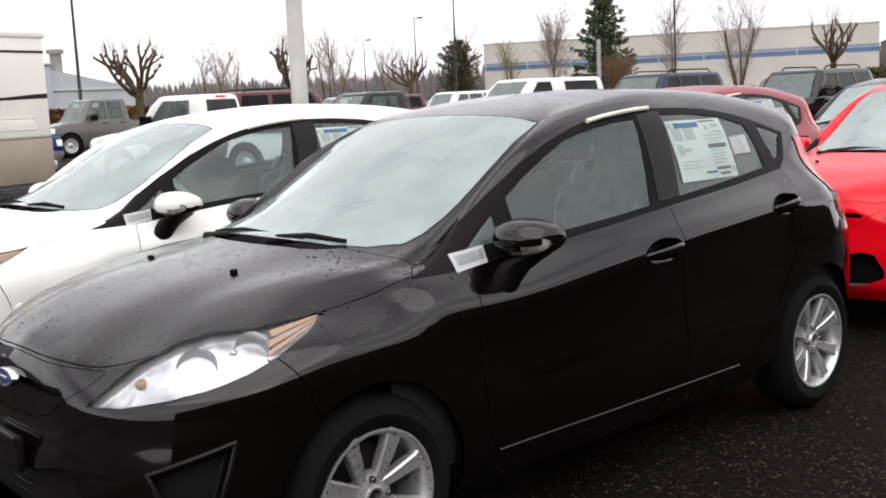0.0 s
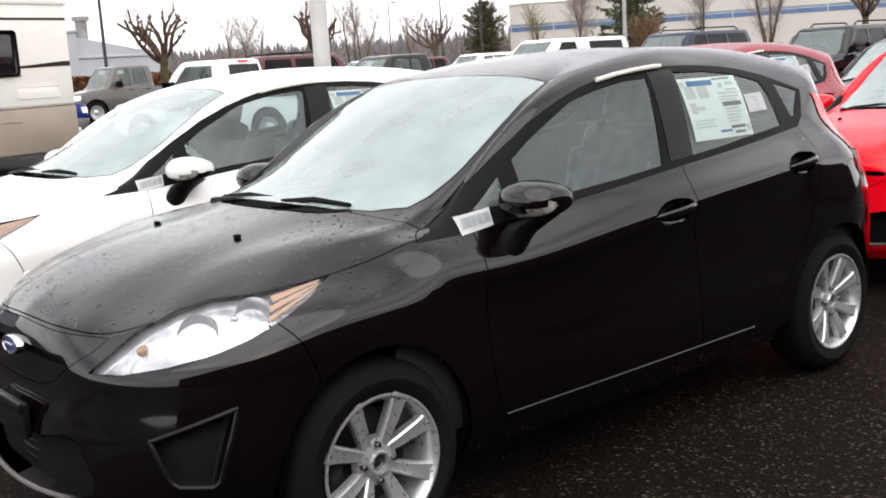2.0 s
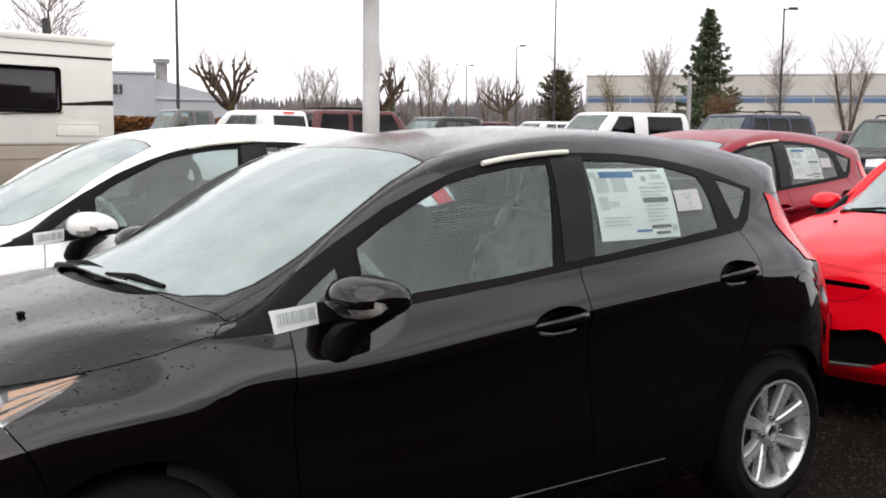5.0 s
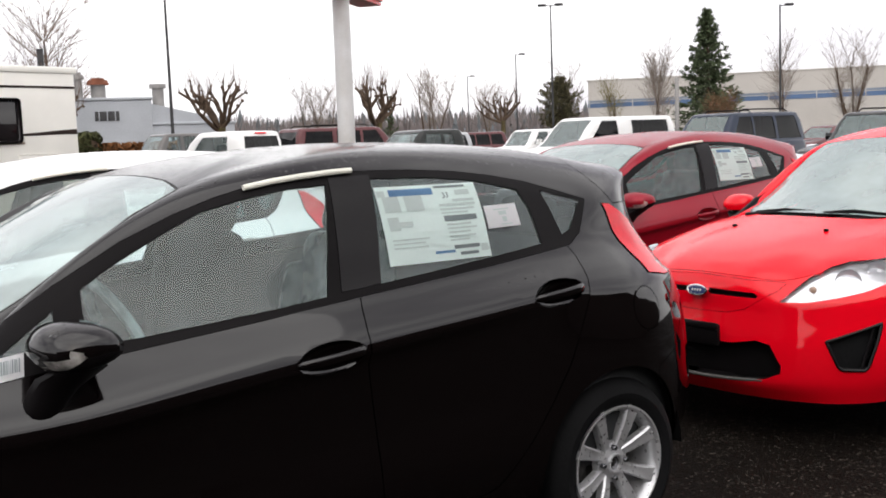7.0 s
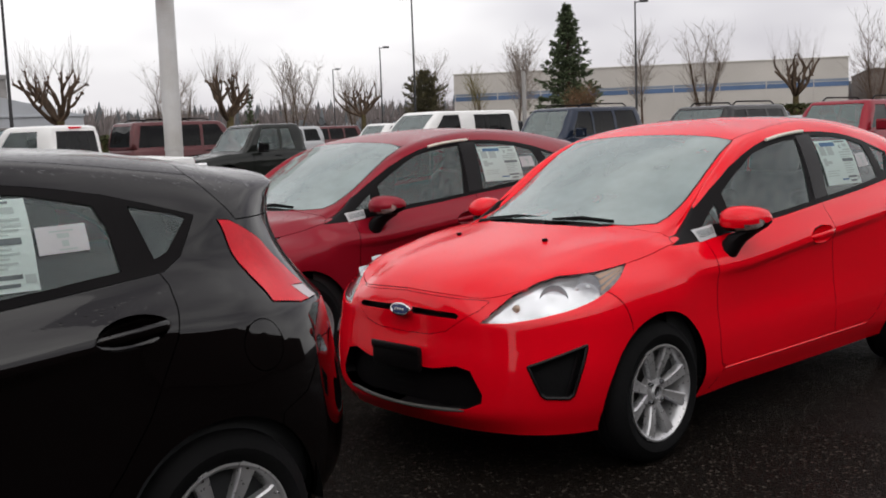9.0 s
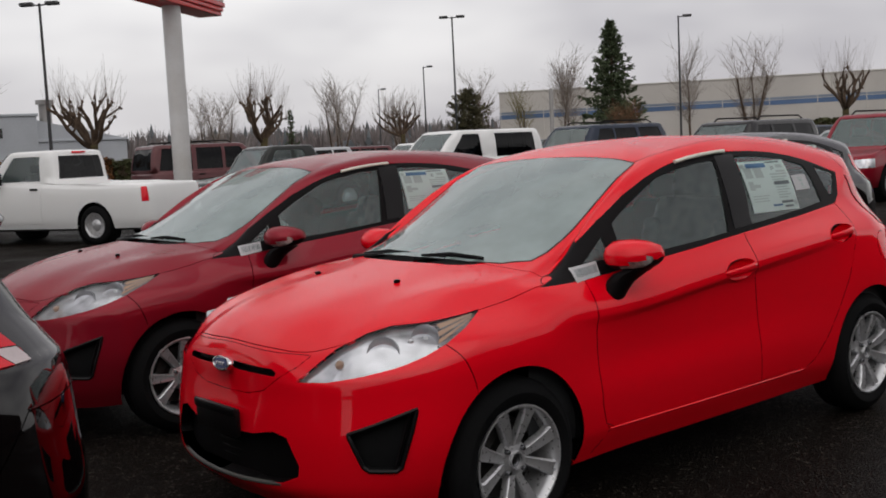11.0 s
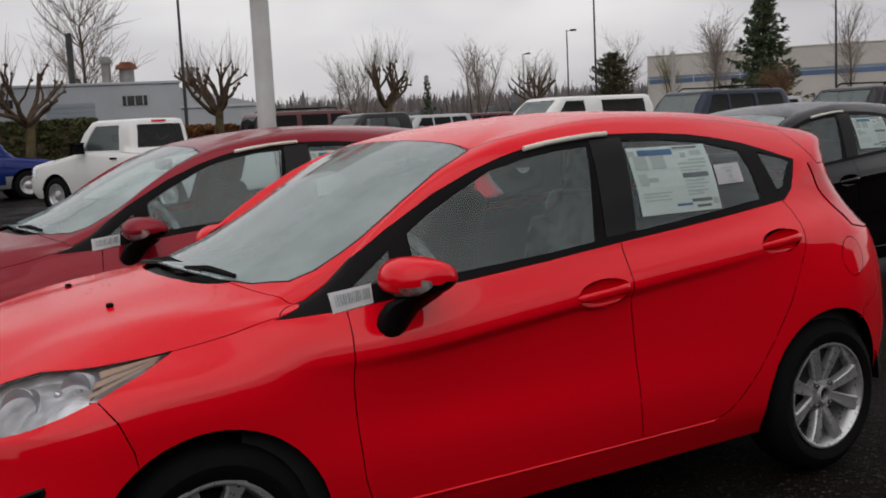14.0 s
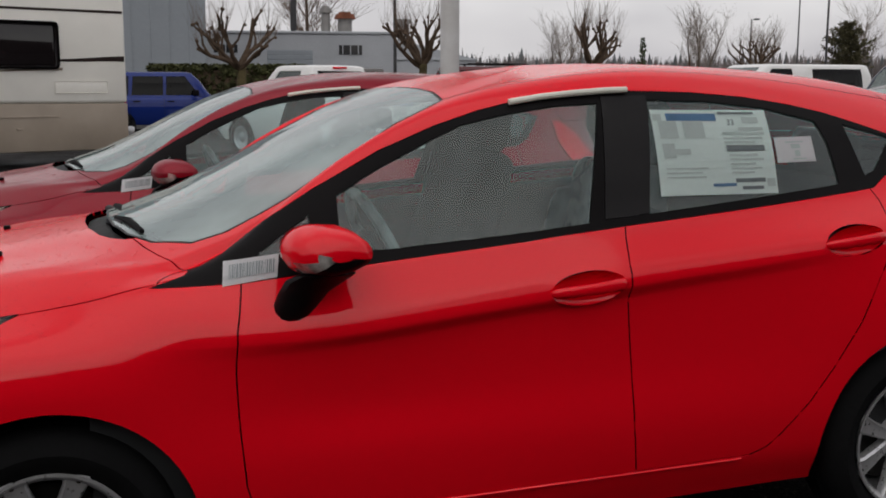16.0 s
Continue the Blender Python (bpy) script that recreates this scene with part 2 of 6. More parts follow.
M = {
    "black": car_paint("black_paint", (0.0016, 0.0011, 0.0011), (0.0036, 0.0025, 0.0026), 0.0, 0.4, 0.8, 1.0, 1.51, (1.0, 0.91, 0.95)),
    "white": car_paint("white_paint", (0.78, 0.78, 0.77), (0.82, 0.82, 0.81), 0.0, 0.4, 0.3),
    "red": car_paint("race_red_paint", (0.80, 0.001, 0.011), (0.86, 0.002, 0.014), 0.0, 0.4, 0.5, 0.9, 1.48),
    "candy": car_paint("dark_red_metallic_paint", (0.19, 0.004, 0.012), (0.29, 0.010, 0.024), 0.35, 0.38, 0.5, 0.65, 1.46),
    "navy": car_paint("navy_paint", (0.012, 0.018, 0.035), (0.02, 0.03, 0.055), 0.3, 0.4),
    "blue": car_paint("bright_blue_paint", (0.01, 0.12, 0.45), (0.015, 0.16, 0.55), 0.3, 0.4),
    "royal": car_paint("dark_blue_paint", (0.008, 0.02, 0.13), (0.012, 0.03, 0.19), 0.3, 0.4),
    "maroon": car_paint("maroon_paint", (0.085, 0.026, 0.028), (0.13, 0.045, 0.047), 0.3, 0.4),
    "grey": car_paint("warm_grey_paint", (0.10, 0.095, 0.09), (0.16, 0.15, 0.145), 0.4, 0.4),
    "silver": car_paint("silver_paint", (0.35, 0.36, 0.37), (0.5, 0.5, 0.51), 0.5, 0.4),
    "green": car_paint("blackish_green_paint", (0.012, 0.014, 0.012), (0.02, 0.022, 0.02), 0.2, 0.4),
    "trim": surface("black_trim", (0.0060, 0.0050, 0.0055), 0.5, 0, 0.2, spec=0.08),
    "gloss_trim": surface("gloss_black_trim", (0.0075, 0.0062, 0.0068), 0.35, 0, 0.2, coat=0.15, spec=0.12),
    "rubber": surface("tyre_rubber", (0.008, 0.008, 0.0085), 0.75, 0, 0.25, bump=0.2, spec=0.08),
    "alloy": surface("silver_alloy", (0.56, 0.56, 0.57), 0.30, 0.65, 0.10),
    "dark_metal": surface("dark_steel", (0.05, 0.048, 0.046), 0.5, 0.6, 0.3),
    "chrome": surface("chrome", (0.85, 0.85, 0.86), 0.08, 1.0, 0.02, rough_vary=0.03),
    "reflector": surface("lamp_reflector", (0.80, 0.80, 0.83), 0.16, 0.70, 0.2, scale=16, fine=22, bump=0.22),
    "frit": surface("black_screen_seal", (0.012, 0.011, 0.011), 0.45, 0, 0.1, spec=0.2),
    "marker": surface("tan_marker_plastic", (0.43, 0.28, 0.19), 0.3, 0, 0.15, coat=0.5),
    "bowl_dark": surface("dark_bright_steel", (0.16, 0.16, 0.17), 0.2, 0.9, 0.2),
    "bowl": surface("bright_lamp_bowl", (0.50, 0.51, 0.54), 0.2, 0.5, 0.15, coat=0.4),
    "lens": glass("clear_lamp_lens", (0.96, 0.97, 0.97), 1.45),
    "windshield": glass("windshield_glass", (0.74, 0.82, 0.81), 2.0, 0.012, 0.36),
    "screen": glass("vehicle_screen_glass", (0.60, 0.68, 0.67), 1.6, 0.02, 0.16),
    "pane": glass("side_glass", (0.82, 0.93, 0.93), 1.56, 0.0, 0.078),
    "dark_pane": glass("privacy_glass", (0.05, 0.055, 0.06), 1.35, 0.0),
    "chin": surface("grey_chin_plastic", (0.11, 0.105, 0.10), 0.45, 0, 0.15),
    "turn_lens": surface("smoky_clear_turn_lens", (0.60, 0.57, 0.54), 0.15, 0.4, 0.4, scale=30, fine=80, coat=0.6),
    "amber": surface("amber_plastic", (0.48, 0.32, 0.23), 0.3, 0, 0.1),
    "red_lens": surface("red_lamp_plastic", (0.74, 0.006, 0.02), 0.15, 0, 0.12, coat=0.35, spec=0.15),
    "clear_plastic": surface("white_lamp_plastic", (0.6, 0.5, 0.5), 0.15, 0, 0.1, coat=1.0),
    "cabin": surface("charcoal_cabin_plastic", (0.036, 0.038, 0.040), 0.65, 0, 0.2, fine=20),
    "cloth": surface("charcoal_seat_cloth", (0.030, 0.033, 0.037), 0.9, 0, 0.3, fine=25),
    "wrap": surface("clear_plastic_wrap", (0.055, 0.072, 0.076), 0.28, 0, 0.9, scale=7, fine=24, coat=0.3, bump=0.5, tone=(0.018, 0.021, 0.024)),
    "wheel_wrap": surface("milky_plastic_wrap", (0.40, 0.48, 0.48), 0.25, 0, 0.4, scale=12, fine=40, coat=0.5),
    "paper": surface("white_paper", (0.84, 0.95, 0.92), 0.6, 0, 0.03),
    "paper_blue": surface("blue_print", (0.17, 0.32, 0.52), 0.6, 0, 0.1),
    "ink": surface("grey_print", (0.27, 0.31, 0.32), 0.6, 0, 0.1),
    "ink_pale": surface("pale_print", (0.64, 0.72, 0.70), 0.6, 0, 0.05),
    "label": surface("white_label", (0.82, 0.82, 0.83), 0.5, 0, 0.02),
    "strip": surface("cream_foam_strip", (0.80, 0.79, 0.70), 0.6, 0, 0.08),
    "badge_blue": surface("badge_blue", (0.03, 0.05, 0.16), 0.2, 0, 0.1, coat=1.0),
    "asphalt": asphalt(),
}

# ---- shells: lofted from loops that run round half a car, from its nose to its tail ----
HATCH_LOOPS = [
 "-.70,0,.20 -.685,.25,.20 -.64,.45,.20 -.55,.62,.20 -.38,.74,.20 -.15,.77,.20 .1,.77,.20 .3,.77,.20 .65,.775,.21 1.05,.78,.21 1.55,.78,.21 2.05,.775,.21 2.4,.77,.21 2.68,.77,.25 2.94,.67,.28 3.08,.45,.29 3.12,.22,.29 3.13,0,.29",
 "-.765,0,.29 -.75,.25,.29 -.70,.46,.30 -.59,.64,.31 -.39,.79,.32 -.15,.82,.33 .1,.825,.33 .3,.825,.33 .65,.825,.33 1.05,.83,.33 1.55,.83,.33 2.05,.83,.33 2.4,.83,.33 2.68,.825,.36 2.98,.70,.38 3.15,.46,.39 3.2,.22,.39 3.21,0,.39",
 "-.755,0,.44 -.74,.26,.44 -.69,.47,.45 -.58,.66,.46 -.38,.815,.47 -.15,.845,.47 .1,.845,.47 .3,.84,.47 .65,.835,.47 1.05,.84,.47 1.55,.845,.47 2.05,.845,.47 2.4,.845,.475 2.68,.835,.49 2.98,.72,.52 3.16,.47,.52 3.21,.22,.52 3.22,0,.52",
 "-.72,0,.60 -.71,.26,.60 -.665,.47,.60 -.55,.66,.61 -.36,.81,.63 -.15,.845,.665 .1,.85,.665 .3,.835,.63 .65,.820,.60 1.05,.826,.61 1.55,.834,.63 2.05,.84,.655 2.4,.855,.665 2.68,.845,.665 2.97,.72,.66 3.15,.46,.66 3.2,.22,.66 3.21,0,.66",
 "-.718,0,.655 -.705,.265,.65 -.66,.465,.645 -.545,.65,.665 -.36,.795,.70 -.15,.83,.735 .1,.838,.74 .3,.832,.73 .65,.832,.735 1.05,.836,.772 1.55,.838,.815 2.05,.838,.855 2.4,.832,.885 2.68,.80,.90 2.93,.685,.90 3.12,.45,.89 3.165,.22,.89 3.175,0,.89",
 "-.715,0,.69 -.70,.27,.685 -.645,.46,.67 -.53,.63,.69 -.36,.765,.73 -.15,.805,.77 .1,.815,.78 .3,.83,.77 .65,.85,.775 1.05,.855,.81 1.55,.855,.855 2.05,.845,.895 2.4,.82,.925 2.68,.775,.94 2.90,.66,.94 3.09,.44,.93 3.14,.22,.93 3.15,0,.93",
 "-.685,0,.765 -.665,.25,.755 -.60,.40,.745 -.47,.56,.79 -.30,.655,.82 -.12,.68,.835 .1,.70,.865 .27,.712,.90 .65,.752,.92 1.05,.768,.953 1.55,.765,.995 2.05,.735,1.03 2.4,.70,1.062 2.60,.665,1.08 2.80,.60,1.09 2.98,.42,1.08 3.05,.22,1.08 3.07,0,1.08",
 "-.45,0,.868 -.44,.22,.866 -.38,.37,.86 -.25,.46,.885 -.12,.52,.905 0,.575,.912 .15,.62,.92 .30,.672,.912 .63,.697,1.01 1.03,.69,1.095 1.55,.70,1.17 2.05,.675,1.19 2.44,.65,1.15 2.62,.63,1.17 2.78,.575,1.18 2.95,.41,1.17 3.0,.21,1.17 3.01,0,1.17",
 ".20,0,.985 .205,.18,.983 .225,.32,.975 .245,.42,.965 .265,.50,.955 .29,.56,.945 .315,.61,.937 .345,.64,.918 .68,.648,1.10 1.04,.622,1.252 1.56,.60,1.352 2.05,.595,1.325 2.5,.60,1.235 2.68,.585,1.23 2.80,.54,1.23 2.96,.40,1.235 3.02,.21,1.24 3.03,0,1.245",
 "1.09,0,1.36 1.09,.15,1.358 1.088,.26,1.354 1.085,.34,1.349 1.08,.40,1.344 1.075,.45,1.338 1.07,.49,1.332 1.065,.52,1.326 1.09,.528,1.333 1.22,.535,1.362 1.6,.53,1.405 2.05,.52,1.39 2.45,.51,1.34 2.70,.50,1.30 2.85,.47,1.285 3.0,.36,1.285 3.06,.2,1.293 3.07,0,1.30",
 "1.3,0,1.405 1.3,.1,1.404 1.3,.18,1.402 1.3,.24,1.40 1.3,.29,1.398 1.3,.32,1.395 1.3,.35,1.39 1.31,.37,1.388 1.33,.385,1.388 1.38,.395,1.392 1.65,.38,1.425 2.05,.37,1.42 2.4,.36,1.395 2.62,.35,1.365 2.72,.31,1.35 2.8,.24,1.345 2.84,.13,1.347 2.85,0,1.35",
 "1.5,0,1.43 1.51,0,1.43 1.52,0,1.431 1.53,0,1.432 1.54,0,1.433 1.55,0,1.434 1.56,0,1.434 1.57,0,1.435 1.59,0,1.435 1.62,0,1.436 1.75,0,1.44 2.0,0,1.438 2.2,0,1.43 2.32,0,1.423 2.4,0,1.418 2.46,0,1.413 2.5,0,1.41 2.52,0,1.408",
]


def pchip(s, y, q):
    """Monotone cubic through (s, y) at q; y may have columns."""
    h = np.diff(s)[:, None]; d = np.diff(y, axis=0) / h
    m = np.zeros_like(y)
    w1, w2 = 2 * h[1:] + h[:-1], h[1:] + 2 * h[:-1]
    ok = d[:-1] * d[1:] > 0
    with np.errstate(all="ignore"):
        m[1:-1] = np.where(ok, (w1 + w2) / (w1 / d[:-1] + w2 / d[1:]), 0)
    m[0], m[-1] = d[0], d[-1]
    i = np.clip(np.searchsorted(s, q, side="right") - 1, 0, len(s) - 2)
    t = ((q - s[i]) / (s[i + 1] - s[i]))[:, None]; hh = h[i]
    return (2*t**3-3*t**2+1)*y[i] + (t**3-2*t**2+t)*hh*m[i] + (3*t**2-2*t**3)*y[i+1] + (t**3-t**2)*hh*m[i+1]
def catmull(s, y, q):
    m = np.gradient(y, s, axis=0)
    h = np.diff(s)[:, None]
    i = np.clip(np.searchsorted(s, q, side="right") - 1, 0, len(s) - 2)
    t = ((q - s[i]) / (s[i + 1] - s[i]))[:, None]; hh = h[i]
    return (2*t**3-3*t**2+1)*y[i] + (t**3-2*t**2+t)*hh*m[i] + (3*t**2-2*t**3)*y[i+1] + (t**3-t**2)*hh*m[i+1]
def shell_grid(loops, across=6, up=5):
    ctrl = np.array([[[float(v) for v in p.split(",")] for p in row.split()] for row in loops])
    rows = []
    for row in ctrl:
        s = np.arange(len(row), dtype=float)
        d = np.r_[0, np.cumsum(np.sqrt(np.linalg.norm(np.diff(row, axis=0), axis=1)) + 1e-4)]
        q = np.interp(np.linspace(0, len(row) - 1, (len(row) - 1) * across + 1), s, d)
        rows.append(catmull(d, row, q))
    rows = np.array(rows)
    out = []
    for j in range(rows.shape[1]):
        col = rows[:, j]
        d = np.r_[0, np.cumsum(np.linalg.norm(np.diff(col, axis=0), axis=1) + 1e-4)]
        q = np.interp(np.linspace(0, len(col) - 1, (len(col) - 1) * up + 1), np.arange(len(col)), d)
        out.append(pchip(d, col, q))
    g = np.array(out)
    g[:, :, 1] = np.maximum(g[:, :, 1], 0); g[0, :, 1] = 0; g[-1, :, 1] = 0; g[:, -1, 1] = 0
    return g  # [column, row, xyz]


def part(name, bm, material, parent=None, label="", smooth=True):
    """Links a bmesh as one mesh object, under a thing or a part of it."""
    me = bpy.data.meshes.new(name)
    bm.to_mesh(me)
    bm.free()
    if smooth:
        me.polygons.foreach_set("use_smooth", [True] * len(me.polygons))
        if smooth != "all":
            me.set_sharp_from_angle(angle=radians(38))
    ob = new(name, me)
    if material is not None:
        me.materials.append(material)
    ob.parent = parent
    return tagged(ob, label)


def thing(name, m, label, category, group="", kind=""):
    ob = new(name)
    ob.empty_display_size = 0.2
    ob.matrix_world = m
    return tagged(ob, label, category, group, kind)


def box(bm, x0, x1, y0, y1, z0, z1, bevel=0.0, seg=2, m=None):
    """A box with rounded edges."""
    r = bmesh.ops.create_cube(bm, size=1)
    vs = r["verts"]
    for v in vs:
        v.co = Vector((x0 + (v.co.x + 0.5) * (x1 - x0), y0 + (v.co.y + 0.5) * (y1 - y0), z0 + (v.co.z + 0.5) * (z1 - z0)))
    if bevel:
        r = bmesh.ops.bevel(bm, geom=list({e for v in vs for e in v.link_edges}), offset=bevel, segments=seg, affect="EDGES", profile=0.5)
        vs = list({v for f in r["faces"] for v in f.verts} | {v for v in vs if v.is_valid})
    if m is not None:
        bmesh.ops.transform(bm, matrix=m, verts=vs)
    return vs


def tube(bm, pts, radii, seg=8, cap=True):
    """A tapered tube through points."""
    pts = [Vector(p) for p in pts]
    rings = []
    side = None
    for i, p in enumerate(pts):
        d = (pts[min(i + 1, len(pts) - 1)] - pts[max(i - 1, 0)]).normalized()
        if side is None or abs(d.dot(side)) > 0.95:
            side = d.orthogonal().normalized()
        side = (side - d * d.dot(side)).normalized()
        up = d.cross(side)
        r = radii[i] if hasattr(radii, "__len__") else radii
        rings.append([bm.verts.new(p + r * (math.cos(a) * side + math.sin(a) * up)) for a in (2 * math.pi * k / seg for k in range(seg))])
    for a, b in zip(rings, rings[1:]):
        for k in range(seg):
            bm.faces.new((a[k], a[(k + 1) % seg], b[(k + 1) % seg], b[k]))
    if cap:
        bm.faces.new(rings[0][::-1])
        bm.faces.new(rings[-1])
    return rings


def lathe(bm, profile, seg=32, m=None, close=False):
    """Turns (radius, along y) round the y axis."""
    rings = [[bm.verts.new((r * math.cos(a), y, r * math.sin(a))) for a in (2 * math.pi * k / seg for k in range(seg))] for r, y in profile]
    pairs = list(zip(rings, rings[1:])) + ([(rings[-1], rings[0])] if close else [])
    for a, b in pairs:
        for k in range(seg):
            bm.faces.new((a[k], b[k], b[(k + 1) % seg], a[(k + 1) % seg]))
    if m is not None:
        bmesh.ops.transform(bm, matrix=m, verts=[v for r in rings for v in r])
    return rings


def slab(bm, outline, lift, m=None):
    """A flat outline (x, y) raised to a thickness."""
    lo = [bm.verts.new((x, y, 0)) for x, y in outline]
    hi = [bm.verts.new((x, y, lift)) for x, y in outline]
    n = len(lo)
    bm.faces.new(lo[::-1])
    bm.faces.new(hi)
    for k in range(n):
        bm.faces.new((lo[k], lo[(k + 1) % n], hi[(k + 1) % n], hi[k]))
    if m is not None:
        bmesh.ops.transform(bm, matrix=m, verts=lo + hi)


def inside(poly, x, y):
    hit = False
    for (x0, y0), (x1, y1) in zip(poly, poly[1:] + poly[:1]):
        if (y0 > y) != (y1 > y) and x < (x1 - x0) * (y - y0) / (y1 - y0) + x0:
            hit = not hit
    return hit


# ways of looking at a shell: the two directions that an outline is drawn in, as functions of (u, v, w), v to the side
SIDE = (Vector((1, 0, 0)), Vector((0, 0, 1)))
FRONT = (Vector((0, 1, 0)), Vector((0, 0, 1)))
TOP = (Vector((1, 0, 0)), Vector((0, 1, 0)))
NOSE = (Vector((1, 1, 0)), Vector((0, 0, 1)))
TAIL = (Vector((1, -1, 0)), Vector((0, 0, 1)))


class Shell:
    """Half a car's skin, cut along outlines into panels."""

    def __init__(self, loops, across=6, up=5):
        g = shell_grid(loops, across, up)
        self.across, self.up = across, up
        bm = self.bm = bmesh.new()
        self.col, self.row = bm.faces.layers.int.new("col"), bm.faces.layers.int.new("row")
        self.tag = bm.faces.layers.int.new("panel")
        vs = [[bm.verts.new(p) for p in line] for line in g]
        for i in range(len(vs) - 1):
            for k in range(len(vs[0]) - 1):
                f = bm.faces.new((vs[i][k], vs[i + 1][k], vs[i + 1][k + 1], vs[i][k + 1]))
                f[self.col], f[self.row] = i, k
        bmesh.ops.remove_doubles(bm, verts=bm.verts[:], dist=0.0004)
        bmesh.ops.recalc_face_normals(bm, faces=bm.faces[:])
        far = max(bm.faces, key=lambda f: f.calc_center_median().y)
        if far.normal.y < 0:
            bmesh.ops.reverse_faces(bm, faces=bm.faces[:])
        self.names = ["body"]

    def cut(self, name, poly, way, where):
        """Cuts along the outline in the faces for which where(col, row, centre) holds, and names what lies inside."""
        bm, (a, b) = self.bm, way
        for (x0, y0), (x1, y1) in zip(poly, poly[1:] + poly[:1]):
            if math.hypot(x1 - x0, y1 - y0) < 1e-5:
                continue
            near = []
            for f in bm.faces:
                if f[self.tag] or not where(f[self.col] / self.across, f[self.row] / self.up, f.calc_center_median()):
                    continue
                xs, ys = [v.co.dot(a) for v in f.verts], [v.co.dot(b) for v in f.verts]
                if max(xs) >= min(x0, x1) and min(xs) <= max(x0, x1) and max(ys) >= min(y0, y1) and min(ys) <= max(y0, y1):
                    near.append(f)
            if near:
                # the plane holds the segment and the direction of the look
                along = a * ((x1 - x0) / a.length_squared) + b * (y1 - y0)
                no = along.cross(a.cross(b)).normalized()
                co = a * (x0 / a.length_squared) + b * y0
                geom = list({v for f in near for v in f.verts} | {e for f in near for e in f.edges}) + near
                bmesh.ops.bisect_plane(bm, geom=geom, dist=0.0005, plane_co=co, plane_no=no)
        self.mark(name, where, lambda c: inside(poly, c.dot(a), c.dot(b)))

    def mark(self, name, where, also=lambda c: True):
        if name not in self.names:
            self.names.append(name)
        k = self.names.index(name)
        for f in self.bm.faces:
            c = f.calc_center_median()
            if not f[self.tag] and where((f[self.col] + 0.5) / self.across, (f[self.row] + 0.5) / self.up, c) and also(c):
                f[self.tag] = k

    def finish(self):
        self.bm.normal_update()
        self.bm.verts.index_update()
        self.normals = {}
        for v in self.bm.verts:
            n = v.normal.copy()
            if abs(v.co.y) < 0.002:
                n.y = 0
                n.normalize()
            self.normals[v.index] = n

    def panel(self, name, sides, gap=0.002, lip=0.012, push=0.0, shrink=None):
        """A panel as a mesh: sides (1,), (-1,) or both; its rim drawn in by the gap and turned inwards."""
        k = self.names.index(name)
        faces = [f for f in self.bm.faces if f[self.tag] == k]
        bm = bmesh.new()
        norms = []
        for s in sides:
            made = {}
            rim = {}
            for f in faces:
                for e in f.edges:
                    others = [o for o in e.link_faces if o[self.tag] == k]
                    if len(others) == 1 and not (len(sides) == 2 and all(abs(v.co.y) < 0.002 for v in e.verts)):
                        c = f.calc_center_median()
                        mid = (e.verts[0].co + e.verts[1].co) / 2
                        d = e.verts[1].co - e.verts[0].co
                        if d.length < 1e-7:
                            continue
                        d.normalize()
                        inward = (c - mid) - d * (c - mid).dot(d)
                        if inward.length > 1e-7:
                            for v in e.verts:
                                rim.setdefault(v, Vector())
                                rim[v] += inward.normalized()
            for f in faces:
                for v in f.verts:
                    if v not in made:
                        n = self.normals[v.index]
                        p = v.co + n * push
                        if v in rim and rim[v].length > 1e-6:
                            p = p + rim[v].normalized() * gap
                        made[v] = bm.verts.new((p.x, -s * p.y, p.z))
                        norms.append((n.x, -s * n.y, n.z))
            for f in faces:
                vs = [made[v] for v in f.verts]
                bm.faces.new(vs if s == -1 else vs[::-1])
            if lip:
                low = {}

                def under(v):
                    if v not in low:
                        n = self.normals[v.index]
                        p = made[v].co - Vector((n.x, -s * n.y, n.z)) * lip
                        low[v] = (bm.verts.new(made[v].co), bm.verts.new(p))
                        d = rim.get(v, Vector())
                        for _ in range(2):
                            norms.append((-d.x, s * d.y, -d.z) if d.length > 1e-6 else (n.x, -s * n.y, n.z))
                    return low[v]

                for f in faces:
                    for e in f.edges:
                        others = [o for o in e.link_faces if o[self.tag] == k]
                        if len(others) == 1 and not (len(sides) == 2 and all(abs(v.co.y) < 0.002 for v in e.verts)):
                            (a, a2), (b, b2) = under(e.verts[0]), under(e.verts[1])
                            try:
                                bm.faces.new((a, b, b2, a2))
                            except ValueError:
                                pass
        me = bpy.data.meshes.new(name)
        bm.to_mesh(me)
        bm.free()
        me.polygons.foreach_set("use_smooth", [True] * len(me.polygons))
        me.normals_split_custom_set_from_vertices([Vector(n).normalized() if Vector(n).length > 1e-6 else Vector((0, 0, 1)) for n in norms])
        return me

    def rim(self, name, push=0.0):
        """The edge of a panel as a loop of points."""
        k = self.names.index(name)
        follow = {}
        for f in self.bm.faces:
            if f[self.tag] == k:
                for e in f.edges:
                    if sum(o[self.tag] == k for o in e.link_faces) == 1:
                        a, b = e.verts
                        follow.setdefault(a, []).append(b)
                        follow.setdefault(b, []).append(a)
        start = next(iter(follow))
        loop, last, here = [start], None, start
        while True:
            ways = [v for v in follow[here] if v is not last and v not in loop[1:]]
            if not ways or ways[0] is start or len(loop) > 400:
                break
            last, here = here, ways[0]
            loop.append(here)
        return [v.co + self.normals[v.index] * push for v in loop]

    def add(self, name, obname, material, parent, label="", sides=(1, -1), **kw):
        me = self.panel(name, sides, **kw)
        ob = new(obname, me)
        me.materials.append(material)
        ob.parent = parent
        return tagged(ob, label)


